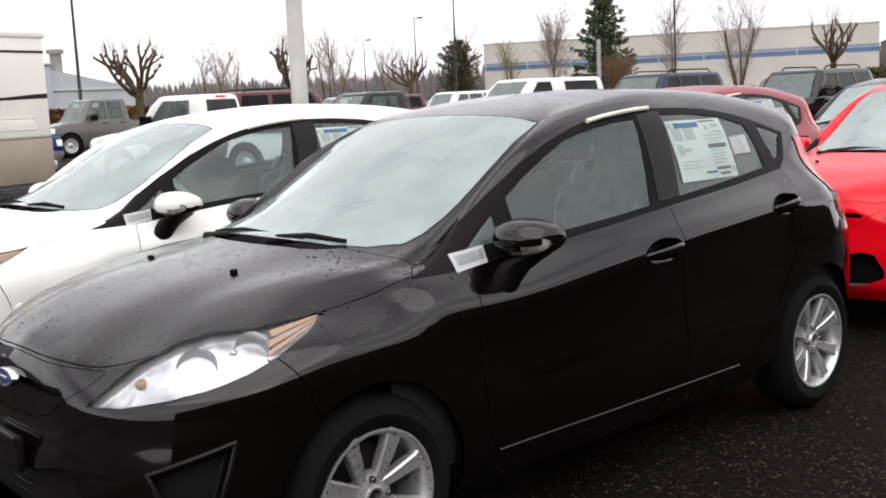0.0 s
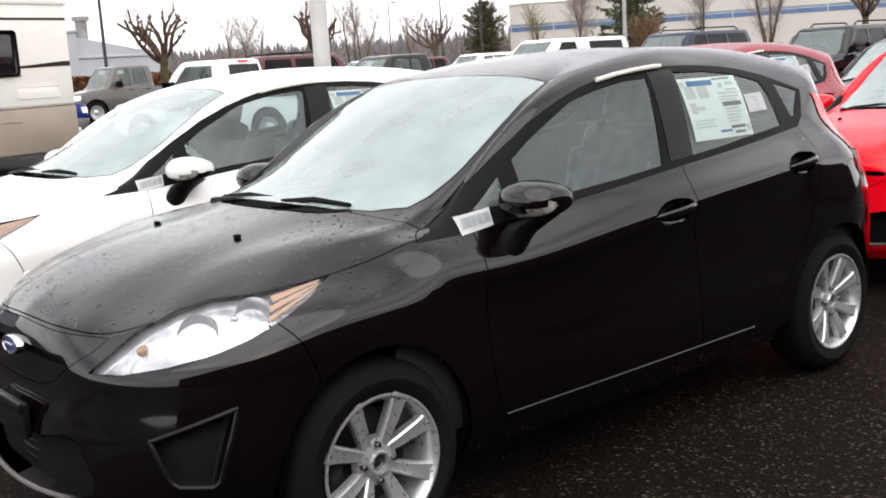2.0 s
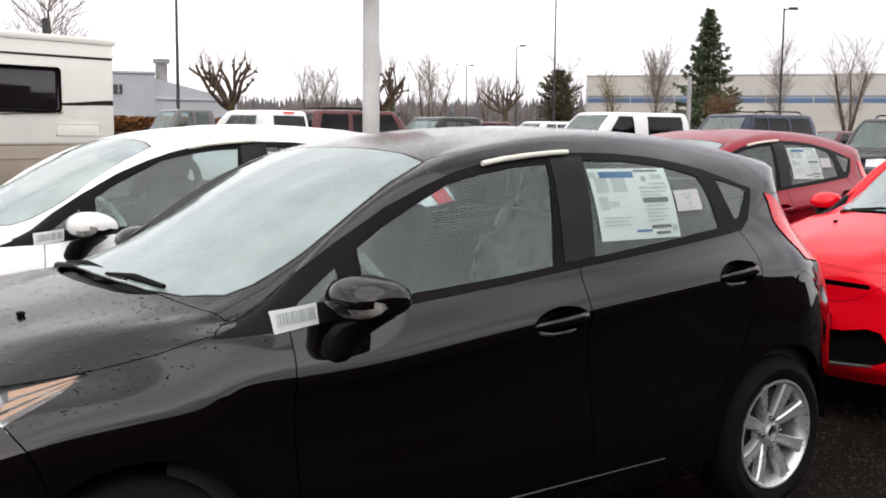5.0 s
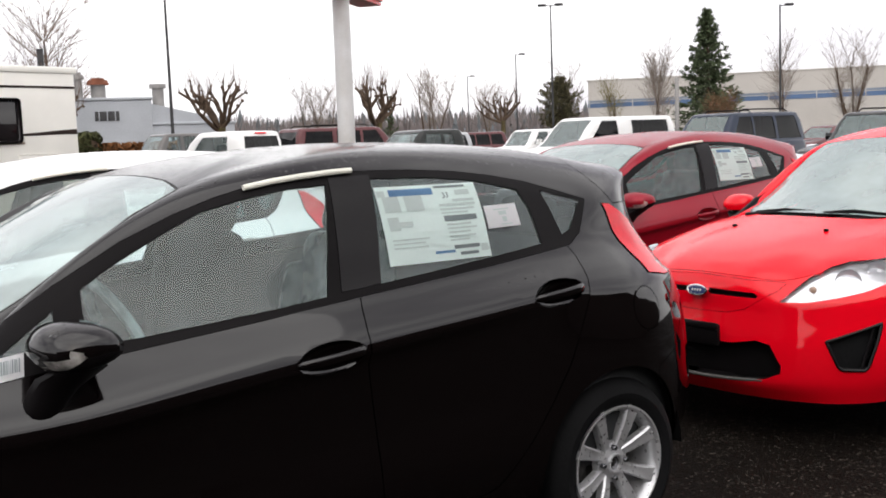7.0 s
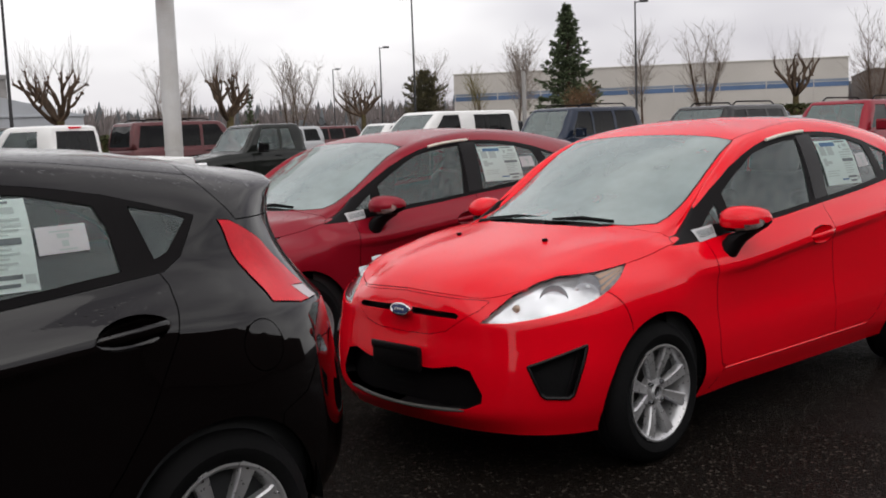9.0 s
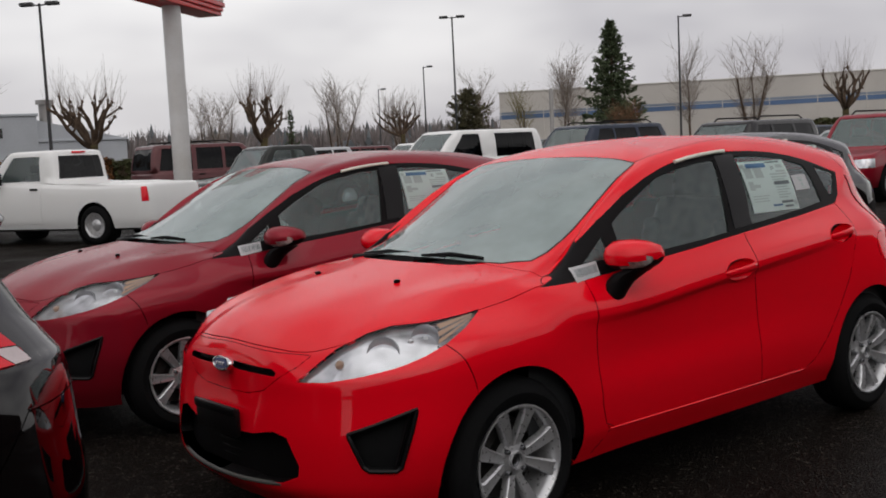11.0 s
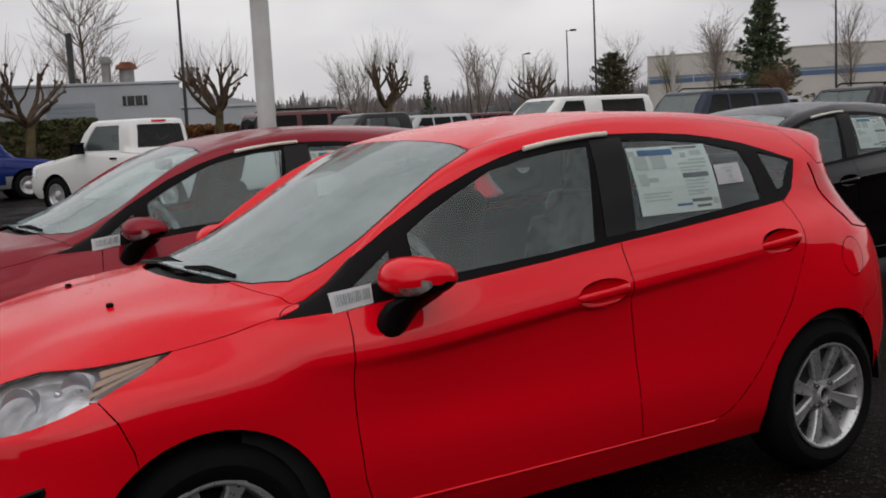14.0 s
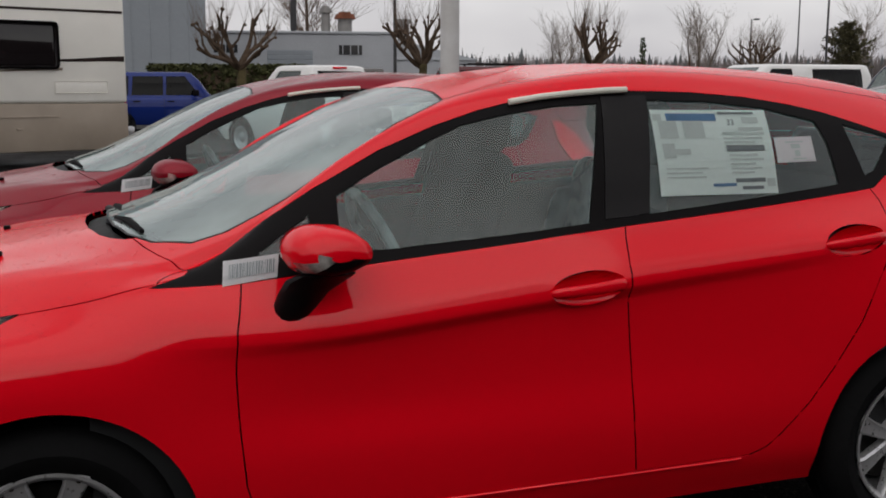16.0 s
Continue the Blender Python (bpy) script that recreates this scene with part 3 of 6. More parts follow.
def arc(cx, cy, r, a0, a1, n):
    return [(cx + r * math.cos(radians(a0 + (a1 - a0) * k / n)), cy + r * math.sin(radians(a0 + (a1 - a0) * k / n))) for k in range(n + 1)]


def wheel(parent, x, y, side, radius=0.302, rim=0.199, width=0.195, spokes=8, name="wheel", plain=False, turn=0.0):
    """A tyre on a cast wheel; side: -1 when its face looks along -y. Its centre is at the origin of the wheel."""
    hub = new(name)
    hub.empty_display_size = 0.1
    hub.parent = parent
    hub.location = (x, y, radius)
    if side > 0:
        hub.rotation_euler = (0, 0, math.pi)
    w = width / 2
    bm = bmesh.new()
    lathe(bm, [(rim + 0.004, -w + 0.012), (rim + 0.02, -w - 0.002), (rim + 0.05, -w - 0.008), (radius - 0.03, -w + 0.004), (radius - 0.012, -w + 0.018), (radius - 0.002, -w + 0.04), (radius, -0.03), (radius - 0.006, -0.026), (radius - 0.006, -0.018), (radius, -0.014), (radius, 0.014), (radius - 0.006, 0.018), (radius - 0.006, 0.026), (radius, 0.03), (radius - 0.002, w - 0.04), (radius - 0.012, w - 0.018), (radius - 0.04, w), (rim + 0.004, w - 0.012)], 48, close=True)
    part("tyre", bm, M["rubber"], hub, "black rubber tyre, damp")
    bm = bmesh.new()
    lathe(bm, [(rim + 0.006, -w + 0.006), (rim + 0.008, -w - 0.002), (rim + 0.001, -w - 0.003), (rim - 0.008, -w + 0.006), (rim - 0.018, -w + 0.03), (rim - 0.03, 0.0), (rim - 0.035, w)], 48)
    part("rim", bm, M["alloy"], hub, "silver alloy rim")
    bm = bmesh.new()
    lathe(bm, [(0.0, 0.004), (rim - 0.05, 0.004), (rim - 0.05, 0.022), (0.0, 0.022)], 32)
    box(bm, -rim + 0.055, -rim + 0.105, -0.03, 0.04, -0.06, 0.06, 0.012)
    part("brake_disc", bm, M["dark_metal"], hub)
    if plain:
        bm = bmesh.new()
        lathe(bm, [(0.0, -w + 0.02), (0.07, -w + 0.02), (0.11, -w + 0.045), (rim - 0.02, -w + 0.03)], 32)
        part("wheel_disc", bm, M["alloy"], hub)
        return hub
    for k in range(spokes):
        pair, arm = k // 2, (-1 if k % 2 == 0 else 1)
        a = 2 * math.pi * pair / (spokes // 2) + turn
        bm = bmesh.new()
        rings = []
        for r, off, half, y0, dep in ((0.030, 0.006, 0.014, -w + 0.036, 0.03), (0.060, 0.017, 0.019, -w + 0.030, 0.030), (0.085, 0.028, 0.021, -w + 0.022, 0.034), (0.13, 0.047, 0.025, -w + 0.012, 0.034), (rim - 0.03, 0.066, 0.030, -w + 0.006, 0.030), (rim - 0.006, 0.073, 0.033, -w + 0.006, 0.024)):
            c = arm * off
            rings.append([bm.verts.new(p) for p in ((r, y0 + dep, c - half), (r, y0 + 0.007, c - half), (r, y0, c - half + 0.006), (r, y0 + 0.003, c), (r, y0, c + half - 0.006), (r, y0 + 0.007, c + half), (r, y0 + dep, c + half))])
        for p, q in zip(rings, rings[1:]):
            for j in range(6):
                bm.faces.new((p[j], p[j + 1], q[j + 1], q[j]))
        bmesh.ops.transform(bm, matrix=Matrix.Rotation(-a, 4, "Y"), verts=bm.verts[:])
        bmesh.ops.recalc_face_normals(bm, faces=bm.faces[:])
        spoke = part("spoke", bm, M["alloy"], hub)
        bm = bmesh.new()
        lathe(bm, [(0.0, -0.002), (0.006, -0.001), (0.008, 0.006)], 10, Matrix.Rotation(-a, 4, "Y") @ Matrix.Translation((rim - 0.020, -w + 0.006, arm * 0.072)))
        part("rivet", bm, M["chrome"], spoke)
    bm = bmesh.new()
    lathe(bm, [(0.025, -w + 0.034), (0.026, -w + 0.018), (0.032, -w + 0.016), (0.036, -w + 0.026), (0.070, -w + 0.038), (0.076, -w + 0.06)], 32)
    part("wheel_hub", bm, M["alloy"], hub)
    bm = bmesh.new()
    lathe(bm, [(0.0, -w + 0.026), (0.012, -w + 0.026), (0.018, -w + 0.030), (0.026, -w + 0.030)], 24)
    part("centre_cap", bm, M["bowl_dark"], hub)
    for k in range(4):
        a = 2 * math.pi * (k + 0.5) / 4 + turn
        bm = bmesh.new()
        lathe(bm, [(0.0, -w + 0.016), (0.007, -w + 0.016), (0.010, -w + 0.020), (0.010, -w + 0.045)], 8, Matrix.Translation((0.054 * math.cos(a), 0, 0.054 * math.sin(a))))
        part("wheel_nut", bm, M["bowl_dark"], hub)
    return hub


HATCH = Shell(HATCH_LOOPS)
ARCH_F, ARCH_R = arc(0, 0.30, 0.347, -40, 220, 36), arc(2.489, 0.30, 0.345, -40, 220, 36)
low_side = lambda c, r, p: r < 5.2 and p.y > 0.5
HATCH.cut("arch", ARCH_F, SIDE, low_side)
HATCH.cut("arch", ARCH_R, SIDE, low_side)
# the window band, its panes, and the black trim that is left between them
DLO = [(0.25, 0.893), (0.47, 0.898), (0.85, 0.936), (1.2, 0.966), (1.53, 0.996), (2.0, 1.03), (2.40, 1.064), (2.47, 1.10), (2.555, 1.21), (2.42, 1.25), (2.28, 1.287), (2.14, 1.313), (1.99, 1.333), (1.80, 1.347), (1.58, 1.352), (1.40, 1.342), (1.25, 1.325), (1.13, 1.298), (1.005, 1.26), (0.85, 1.20), (0.665, 1.105), (0.465, 0.985), (0.335, 0.915)]
band = lambda c, r, p: 5.4 < r < 9.2 and 6.2 < c < 13.6 and p.y > (0.64 if p.x < 0.45 else 0.60 if p.x < 0.9 else 0.56)
FRONT_PANE = [(0.715, 0.957), (0.85, 0.962), (1.2, 0.987), (1.402, 1.005), (1.485, 1.318), (1.36, 1.312), (1.22, 1.292), (1.08, 1.262), (0.965, 1.213), (0.82, 1.145), (0.725, 1.092)]
REAR_PANE = [(1.588, 1.022), (2.0, 1.055), (2.272, 1.079), (2.262, 1.20), (2.235, 1.262), (2.05, 1.302), (1.85, 1.322), (1.645, 1.328)]
QUARTER_PANE = [(2.385, 1.10), (2.43, 1.115), (2.525, 1.205), (2.50, 1.216), (2.345, 1.252)]
CORNER_PANE = [(0.505, 0.955), (0.635, 0.962), (0.65, 1.048)]
for pane_name, outline in (("front_pane", FRONT_PANE), ("rear_pane", REAR_PANE), ("quarter_pane", QUARTER_PANE), ("corner_pane", CORNER_PANE)):
    HATCH.cut(pane_name, outline, SIDE, band)
HATCH.cut("pillar", [(1.448, 1.012), (1.53, 1.016), (1.588, 1.024), (1.646, 1.34), (1.50, 1.336)], SIDE, band)
HATCH.cut("band", DLO, SIDE, band)
# lamps, grilles and openings in the nose
HEADLAMP = [(-0.245, 0.655), (-0.16, 0.70), (-0.05, 0.757), (0.10, 0.803), (0.22, 0.823), (0.44, 0.829), (0.56, 0.836), (0.645, 0.845), (0.59, 0.806), (0.50, 0.766), (0.40, 0.735), (0.28, 0.707), (0.10, 0.680), (-0.08, 0.660)]
for k in range(3):
    f0, f1 = 0.14 + 0.29 * k, 0.32 + 0.29 * k
    HATCH.cut("marker", [(0.462, 0.756 + 0.070 * f0), (0.612, 0.8215 + 0.018 * f0), (0.612, 0.8215 + 0.018 * f1), (0.462 - 0.01 * k, 0.756 + 0.070 * f1)], NOSE, lambda c, r, p: c < 7 and 2.6 < r < 7.2 and p.y > 0.3)
HATCH.cut("headlamp", HEADLAMP, NOSE, lambda c, r, p: c < 7 and 2.6 < r < 7.2 and p.y > 0.3)
HATCH.cut("fog", [(0.02, 0.49), (0.36, 0.568), (0.335, 0.50), (0.275, 0.375), (0.25, 0.362), (0.12, 0.366), (0.09, 0.38)], NOSE, lambda c, r, p: c < 5 and r < 5.0 and p.y > 0.4)
HATCH.cut("slot", [(-0.1, 0.668), (0.20, 0.665), (0.315, 0.664), (0.322, 0.676), (0.30, 0.687), (-0.1, 0.696)], FRONT, lambda c, r, p: c < 3 and 3 < r < 6.2)
HATCH.cut("grille", [(-0.1, 0.44), (0.22, 0.452), (0.33, 0.474), (0.40, 0.46), (0.455, 0.37), (0.45, 0.335), (0.38, 0.305), (0.2, 0.288), (-0.1, 0.284)], FRONT, lambda c, r, p: c < 4 and r < 3)
HATCH.cut("beard", [(-0.1, 0.582), (0.16, 0.588), (0.26, 0.61), (0.40, 0.70), (0.42, 0.735), (-0.1, 0.76)], FRONT, lambda c, r, p: c < 3.2 and 2.6 < r < 6.0)
# tail lamp, hatch window, spoiler
HATCH.cut("tail_clear", [(2.185, 0.965), (2.33, 0.955), (2.345, 0.93), (2.33, 0.903), (2.24, 0.900)], TAIL, lambda c, r, p: c > 12 and 4.3 < r < 8.2 and p.y > 0.3)
HATCH.cut("tail_lamp", [(2.01, 1.19), (2.06, 1.185), (2.20, 1.115), (2.28, 1.03), (2.345, 0.945), (2.33, 0.905), (2.27, 0.90), (2.10, 0.922), (1.965, 0.94), (2.0, 1.03)], TAIL, lambda c, r, p: c > 12 and 4.3 < r < 8.2 and p.y > 0.3)
HATCH.cut("hatch_pane", [(-0.1, 0.97), (0.40, 0.98), (0.46, 1.02), (0.38, 1.20), (-0.1, 1.21)], FRONT, lambda c, r, p: c > 14.3 and r < 8.2)
HATCH.cut("spoiler", [(2.605, 1.46), (2.607, 1.325), (2.705, 1.185), (3.3, 1.185), (3.3, 1.46)], SIDE, lambda c, r, p: r > 6.8 and p.x > 2.4)
# windscreen with its black border, cowl, hood
upper_front = lambda c, r, p: 7.6 < r < 9.3 and c < 9.5
GLASS_TOP = [(0.192, -0.1), (0.202, 0.178), (0.231, 0.337), (0.285, 0.465), (0.373, 0.544), (0.55, 0.552), (0.72, 0.541), (0.90, 0.526), (1.060, 0.510), (1.082, 0.36), (1.088, 0.2), (1.091, -0.1)]
BORDER = [(0.185, -0.1), (0.195, 0.18), (0.225, 0.34), (0.28, 0.47), (0.37, 0.55), (0.55, 0.558), (0.72, 0.547), (0.90, 0.532), (1.066, 0.515), (1.088, 0.36), (1.094, 0.2), (1.097, -0.1)]
HATCH.cut("windscreen", GLASS_TOP, TOP, upper_front)
HATCH.cut("border", BORDER, TOP, upper_front)
HATCH.cut("cowl", [(0.125, -0.1), (0.135, 0.15), (0.158, 0.27), (0.185, 0.335), (0.215, 0.375), (0.25, 0.395), (0.5, 0.40), (0.5, -0.1)], TOP, lambda c, r, p: 7.0 < r < 8.3 and c < 7)
HATCH.cut("roof", [(1.097, -0.1), (1.094, 0.2), (1.088, 0.36), (1.068, 0.505), (1.25, 0.53), (1.6, 0.522), (2.05, 0.51), (2.45, 0.497), (2.607, 0.485), (2.607, -0.1)], TOP, lambda c, r, p: r > 8.4 and p.z > 1.28)
HATCH.mark("hood", lambda c, r, p: 6.0 < r < 8.0 and c < 7.0)
# doors, wings, bumpers
HANDLES = ((1.355, 0.848), (2.235, 0.928))
side_skin = lambda c, r, p: r < 6.4 and 4 < c < 15 and p.y > 0.6
for hu, hw in HANDLES:
    HATCH.cut("recess", [(hu + 0.108 * math.cos(6.2832 * k / 24), hw + 0.041 * math.sin(6.2832 * k / 24) + 0.008 * math.cos(6.2832 * k / 24)) for k in range(24)], SIDE, side_skin)
HATCH.cut("front_door", [(0.478, 1.0), (0.462, 0.885), (0.440, 0.80), (0.434, 0.70), (0.440, 0.56), (0.452, 0.42), (0.475, 0.345), (0.53, 0.318), (1.0, 0.318), (1.525, 0.322), (1.508, 0.45), (1.498, 0.62), (1.480, 0.80), (1.484, 0.90), (1.512, 1.02)], SIDE, side_skin)
HATCH.cut("rear_door", [(1.512, 1.02), (1.484, 0.90), (1.480, 0.80), (1.498, 0.62), (1.508, 0.45), (1.525, 0.322), (1.90, 0.328), (1.95, 0.345), (1.99, 0.375), (2.09, 0.47), (2.17, 0.565), (2.255, 0.69), (2.31, 0.80), (2.365, 0.90), (2.39, 0.97), (2.40, 1.03), (2.37, 1.10), (1.9, 1.10)], SIDE, side_skin)
HATCH.cut("filler_flap", arc(2.645, 0.83, 0.074, 0, 345, 23), SIDE, side_skin)
HATCH.cut("wing", [(-0.30, 0.82), (-0.275, 0.765), (-0.236, 0.709), (-0.205, 0.63), (-0.19, 0.55), (-0.19, 0.30), (0.40, 0.20), (0.50, 0.318), (0.475, 0.345), (0.452, 0.42), (0.440, 0.56), (0.434, 0.70), (0.440, 0.80), (0.462, 0.885), (0.47, 0.91), (-0.3, 0.91)], SIDE, lambda c, r, p: r < 6.3 and 4 < c < 9 and p.y > 0.5)
HATCH.mark("front_bumper", lambda c, r, p: c < 6 and r < 6.2 and p.x < -0.1)
HATCH.cut("rear_bumper", [(2.69, 0.62), (2.80, 0.66), (2.92, 0.80), (3.4, 0.80), (3.4, 0.1), (2.65, 0.1)], SIDE, lambda c, r, p: c > 12.5 and r < 6.0)
HATCH.finish()


def seat(parent, x, y, wrapped):
    """A front seat: cushion, backrest, side bolsters, head restraint."""
    bm = bmesh.new()
    box(bm, x - 0.25, x + 0.26, y - 0.24, y + 0.24, 0.46, 0.62, 0.06, 3)
    part("seat_cushion", bm, M["cloth"], parent)
    lean = Matrix.Translation((x + 0.25, y, 0.56)) @ Matrix.Rotation(radians(15), 4, "Y")
    bm = bmesh.new()
    box(bm, -0.06, 0.07, -0.24, 0.24, 0.0, 0.60, 0.055, 3, lean)
    for s in (-1, 1):
        box(bm, -0.10, 0.05, s * 0.21 - 0.045, s * 0.21 + 0.045, 0.05, 0.48, 0.035, 3, lean)
    part("seat_backrest", bm, M["wrap"] if wrapped else M["cloth"], parent)
    bm = bmesh.new()
    box(bm, -0.06, 0.055, -0.145, 0.145, 0.585, 0.80, 0.05, 4, lean)
    for s in (-1, 1):
        tube(bm, [lean @ Vector((0, s * 0.06, 0.55)), lean @ Vector((0, s * 0.06, 0.68))], 0.008)
    part("head_restraint", bm, M["wrap"] if wrapped else M["cloth"], parent)


def hatch_mirror(parent, s, paint):
    """A door mirror: painted cap, black foot and edge, clear turn lamp. s: -1 on the side along -y."""
    def at(u, v, w):
        return Vector((u, s * v, w))

    bm = bmesh.new()
    rings = []
    for dv, w0, h, l, u_mid in ((0.742, 0.978, 0.012, 0.02, 0.60), (0.752, 0.978, 0.045, 0.062, 0.60), (0.79, 0.980, 0.057, 0.10, 0.605), (0.85, 0.981, 0.061, 0.115, 0.612), (0.905, 0.980, 0.056, 0.11, 0.622), (0.945, 0.978, 0.047, 0.095, 0.632), (0.965, 0.977, 0.030, 0.065, 0.640), (0.972, 0.976, 0.010, 0.03, 0.645)):
        u0, dv, h = u_mid + 0.020, 0.742 + (dv - 0.742) * 0.87, h * 1.02
        ring = []
        for j in range(20):
            a = 2 * math.pi * j / 20
            fx, fz = math.cos(a), math.sin(a)
            fx = fx ** 0.65 if fx > 0 else fx
            ring.append(bm.verts.new(at(u0 + (l * 0.74 if fx < 0 else min(l, 0.10)) * fx, dv, w0 + h * (fz if fz > 0 else fz * (0.95 - 0.25 * max(0, fx))))))
        rings.append(ring)
    spots = [[v.co.copy() for v in ring] for ring in rings]
    mid = [sum(ring, Vector()) / 20 for ring in spots]
    bm.free()

    def lamp_here(i, j):
        return i >= 3 and 13 - i // 2 - (i > 5) <= j <= 12

    def skin(name, pick, material, parent, label="", grow=1.0, ends=True):
        bm = bmesh.new()
        made = {}

        def vert(q, e):
            if (q, e) not in made:
                made[q, e] = bm.verts.new(mid[q] + (spots[q][e] - mid[q]) * grow)
            return made[q, e]

        for i in range(len(spots) - 1):
            for j in range(20):
                if pick(i, j):
                    bm.faces.new((vert(i, j), vert(i, (j + 1) % 20), vert(i + 1, (j + 1) % 20), vert(i + 1, j)))
        if ends:
            for q in (0, len(spots) - 1):
                bm.faces.new([vert(q, e) for e in range(20)])
        bmesh.ops.recalc_face_normals(bm, faces=bm.faces[:])
        return part(name, bm, material, parent, label, smooth="all")

    cap = skin("mirror_cap", lambda i, j: not lamp_here(i, j) and not 12 <= j <= 18, paint, parent)
    skin("mirror_shell", lambda i, j: 12 <= j <= 18 and not lamp_here(i, j), M["trim"], parent, "black lower mirror shell", 1.0, False)
    skin("turn_lamp", lamp_here, M["turn_lens"], cap, "clear turn lamp along the mirror edge", 1.012, False)
    bm = bmesh.new()
    rings = []
    for u, v, w, a, b in ((0.65, 0.89, 0.930, 0.07, 0.045), (0.63, 0.855, 0.910, 0.075, 0.056), (0.605, 0.83, 0.88, 0.062, 0.052), (0.585, 0.82, 0.845, 0.055, 0.046), (0.575, 0.815, 0.815, 0.050, 0.04), (0.57, 0.81, 0.798, 0.036, 0.026)):
        rings.append([bm.verts.new(at(u + a * math.cos(t), v - 0.022 + b * math.sin(t), w)) for t in (2 * math.pi * j / 14 for j in range(14))])
    for p, q in zip(rings, rings[1:]):
        for j in range(14):
            bm.faces.new((p[j], p[(j + 1) % 14], q[(j + 1) % 14], q[j]))
    bm.faces.new(rings[0])
    bm.faces.new(rings[-1])
    bmesh.ops.recalc_face_normals(bm, faces=bm.faces[:])
    part("mirror_foot", bm, M["trim"], parent, "black plastic mirror foot")
    bm = bmesh.new()
    lathe(bm, [(0.0, 0.0), (0.042, 0.0), (0.044, -0.004)], 20, Matrix.Translation(at(0.722, 0.86, 0.978)) @ Matrix.Rotation(radians(90), 4, "Z") @ Matrix.Diagonal((1.3, 1, 0.85, 1)))
    part("mirror_glass", bm, M["chrome"], cap)


def handle(parent, u, v, w, s, paint, turn):
    """A pull handle over a dished recess."""
    m = Matrix.Translation((u, s * v, w)) @ Matrix.Rotation(turn, 4, "Z") @ Matrix.Rotation(radians(-4.5), 4, "Y")
    bm = bmesh.new()
    rings = []
    for x, h, out in ((-0.112, 0.006, -0.006), (-0.10, 0.013, 0.004), (-0.06, 0.015, 0.012), (0.0, 0.015, 0.016), (0.06, 0.016, 0.014), (0.098, 0.016, 0.008), (0.114, 0.008, -0.004)):
        rings.append([bm.verts.new((x, s * (out + 0.008 * math.cos(t)), h * math.sin(t))) for t in (2 * math.pi * j / 10 for j in range(10))])
    for p, q in zip(rings, rings[1:]):
        for j in range(10):
            bm.faces.new((p[j], p[(j + 1) % 10], q[(j + 1) % 10], q[j]))
    bm.faces.new(rings[0])
    bm.faces.new(rings[-1])
    bmesh.ops.recalc_face_normals(bm, faces=bm.faces[:])
    bmesh.ops.transform(bm, matrix=m, verts=bm.verts[:])
    h = part("door_handle", bm, paint, parent, smooth="all")
    bm = bmesh.new()
    dish = [[bm.verts.new((r * 0.112 * math.cos(t), -s * 0.019 * (1 - r ** 4) - s * 0.003, r * 0.043 * math.sin(t))) for t in (2 * math.pi * j / 28 for j in range(28))] for r in (0.25, 0.55, 0.75, 0.88, 0.95, 1.0)]
    for p, q in zip(dish, dish[1:]):
        for j in range(28):
            bm.faces.new((p[j], p[(j + 1) % 28], q[(j + 1) % 28], q[j]))
    bm.faces.new(dish[0])
    bmesh.ops.recalc_face_normals(bm, faces=bm.faces[:])
    bmesh.ops.transform(bm, matrix=m, verts=bm.verts[:])
    part("handle_recess", bm, paint, h, smooth="all")
    if u < 2:
        bm = bmesh.new()
        lathe(bm, [(0.0, -0.003), (0.008, -0.003), (0.010, 0.0), (0.010, 0.012)], 16, m @ Matrix.Translation((0.088, s * 0.012, 0.001)) @ Matrix.Diagonal((1, -s, 1, 1)))
        part("lock", bm, M["alloy"], h, "round metal lock")
    return h


HATCH_GRID = shell_grid(HATCH_LOOPS, 8, 8)
FINE = shell_grid(HATCH_LOOPS, 24, 20)[120:330, 20:185]
FINE_A, FINE_U, FINE_W = FINE[:-1, :-1], FINE[1:, :-1] - FINE[:-1, :-1], FINE[:-1, 1:] - FINE[:-1, :-1]


def at_shell(u, w):
    """The half-width of the hatchback's side at (u, w)."""
    d = (FINE_A[..., 0] - u) ** 2 + (FINE_A[..., 2] - w) ** 2
    i = np.unravel_index(np.argmin(d), d.shape)
    a, p, q = FINE_A[i], FINE_U[i], FINE_W[i]
    n = np.cross(p, q)
    return float(a[1] - (n[0] * (u - a[0]) + n[2] * (w - a[2])) / n[1])


def sheet_on_side(name, u0, u1, w0, w1, material, parent, off, label="", slant=0.0, thick=0.0008, tilt=0.06):
    """A sheet of paper pressed to the inside or outside of the side glass."""
    bm = bmesh.new()
    nu, nw = 6, 5
    grid = []
    for j in range(nw + 1):
        line = []
        for i in range(nu + 1):
            w = w0 + (w1 - w0) * j / nw
            u = u0 + (u1 - u0) * i / nu + slant * (w - w0)
            w += tilt * (u - u0)
            line.append(bm.verts.new((u, -(at_shell(u, w) + off), w)))
        grid.append(line)
    for j in range(nw):
        for i in range(nu):
            bm.faces.new((grid[j][i], grid[j][i + 1], grid[j + 1][i + 1], grid[j + 1][i]))
    r = bmesh.ops.solidify(bm, geom=bm.faces[:], thickness=thick)
    return part(name, bm, material, parent, label, smooth=False)


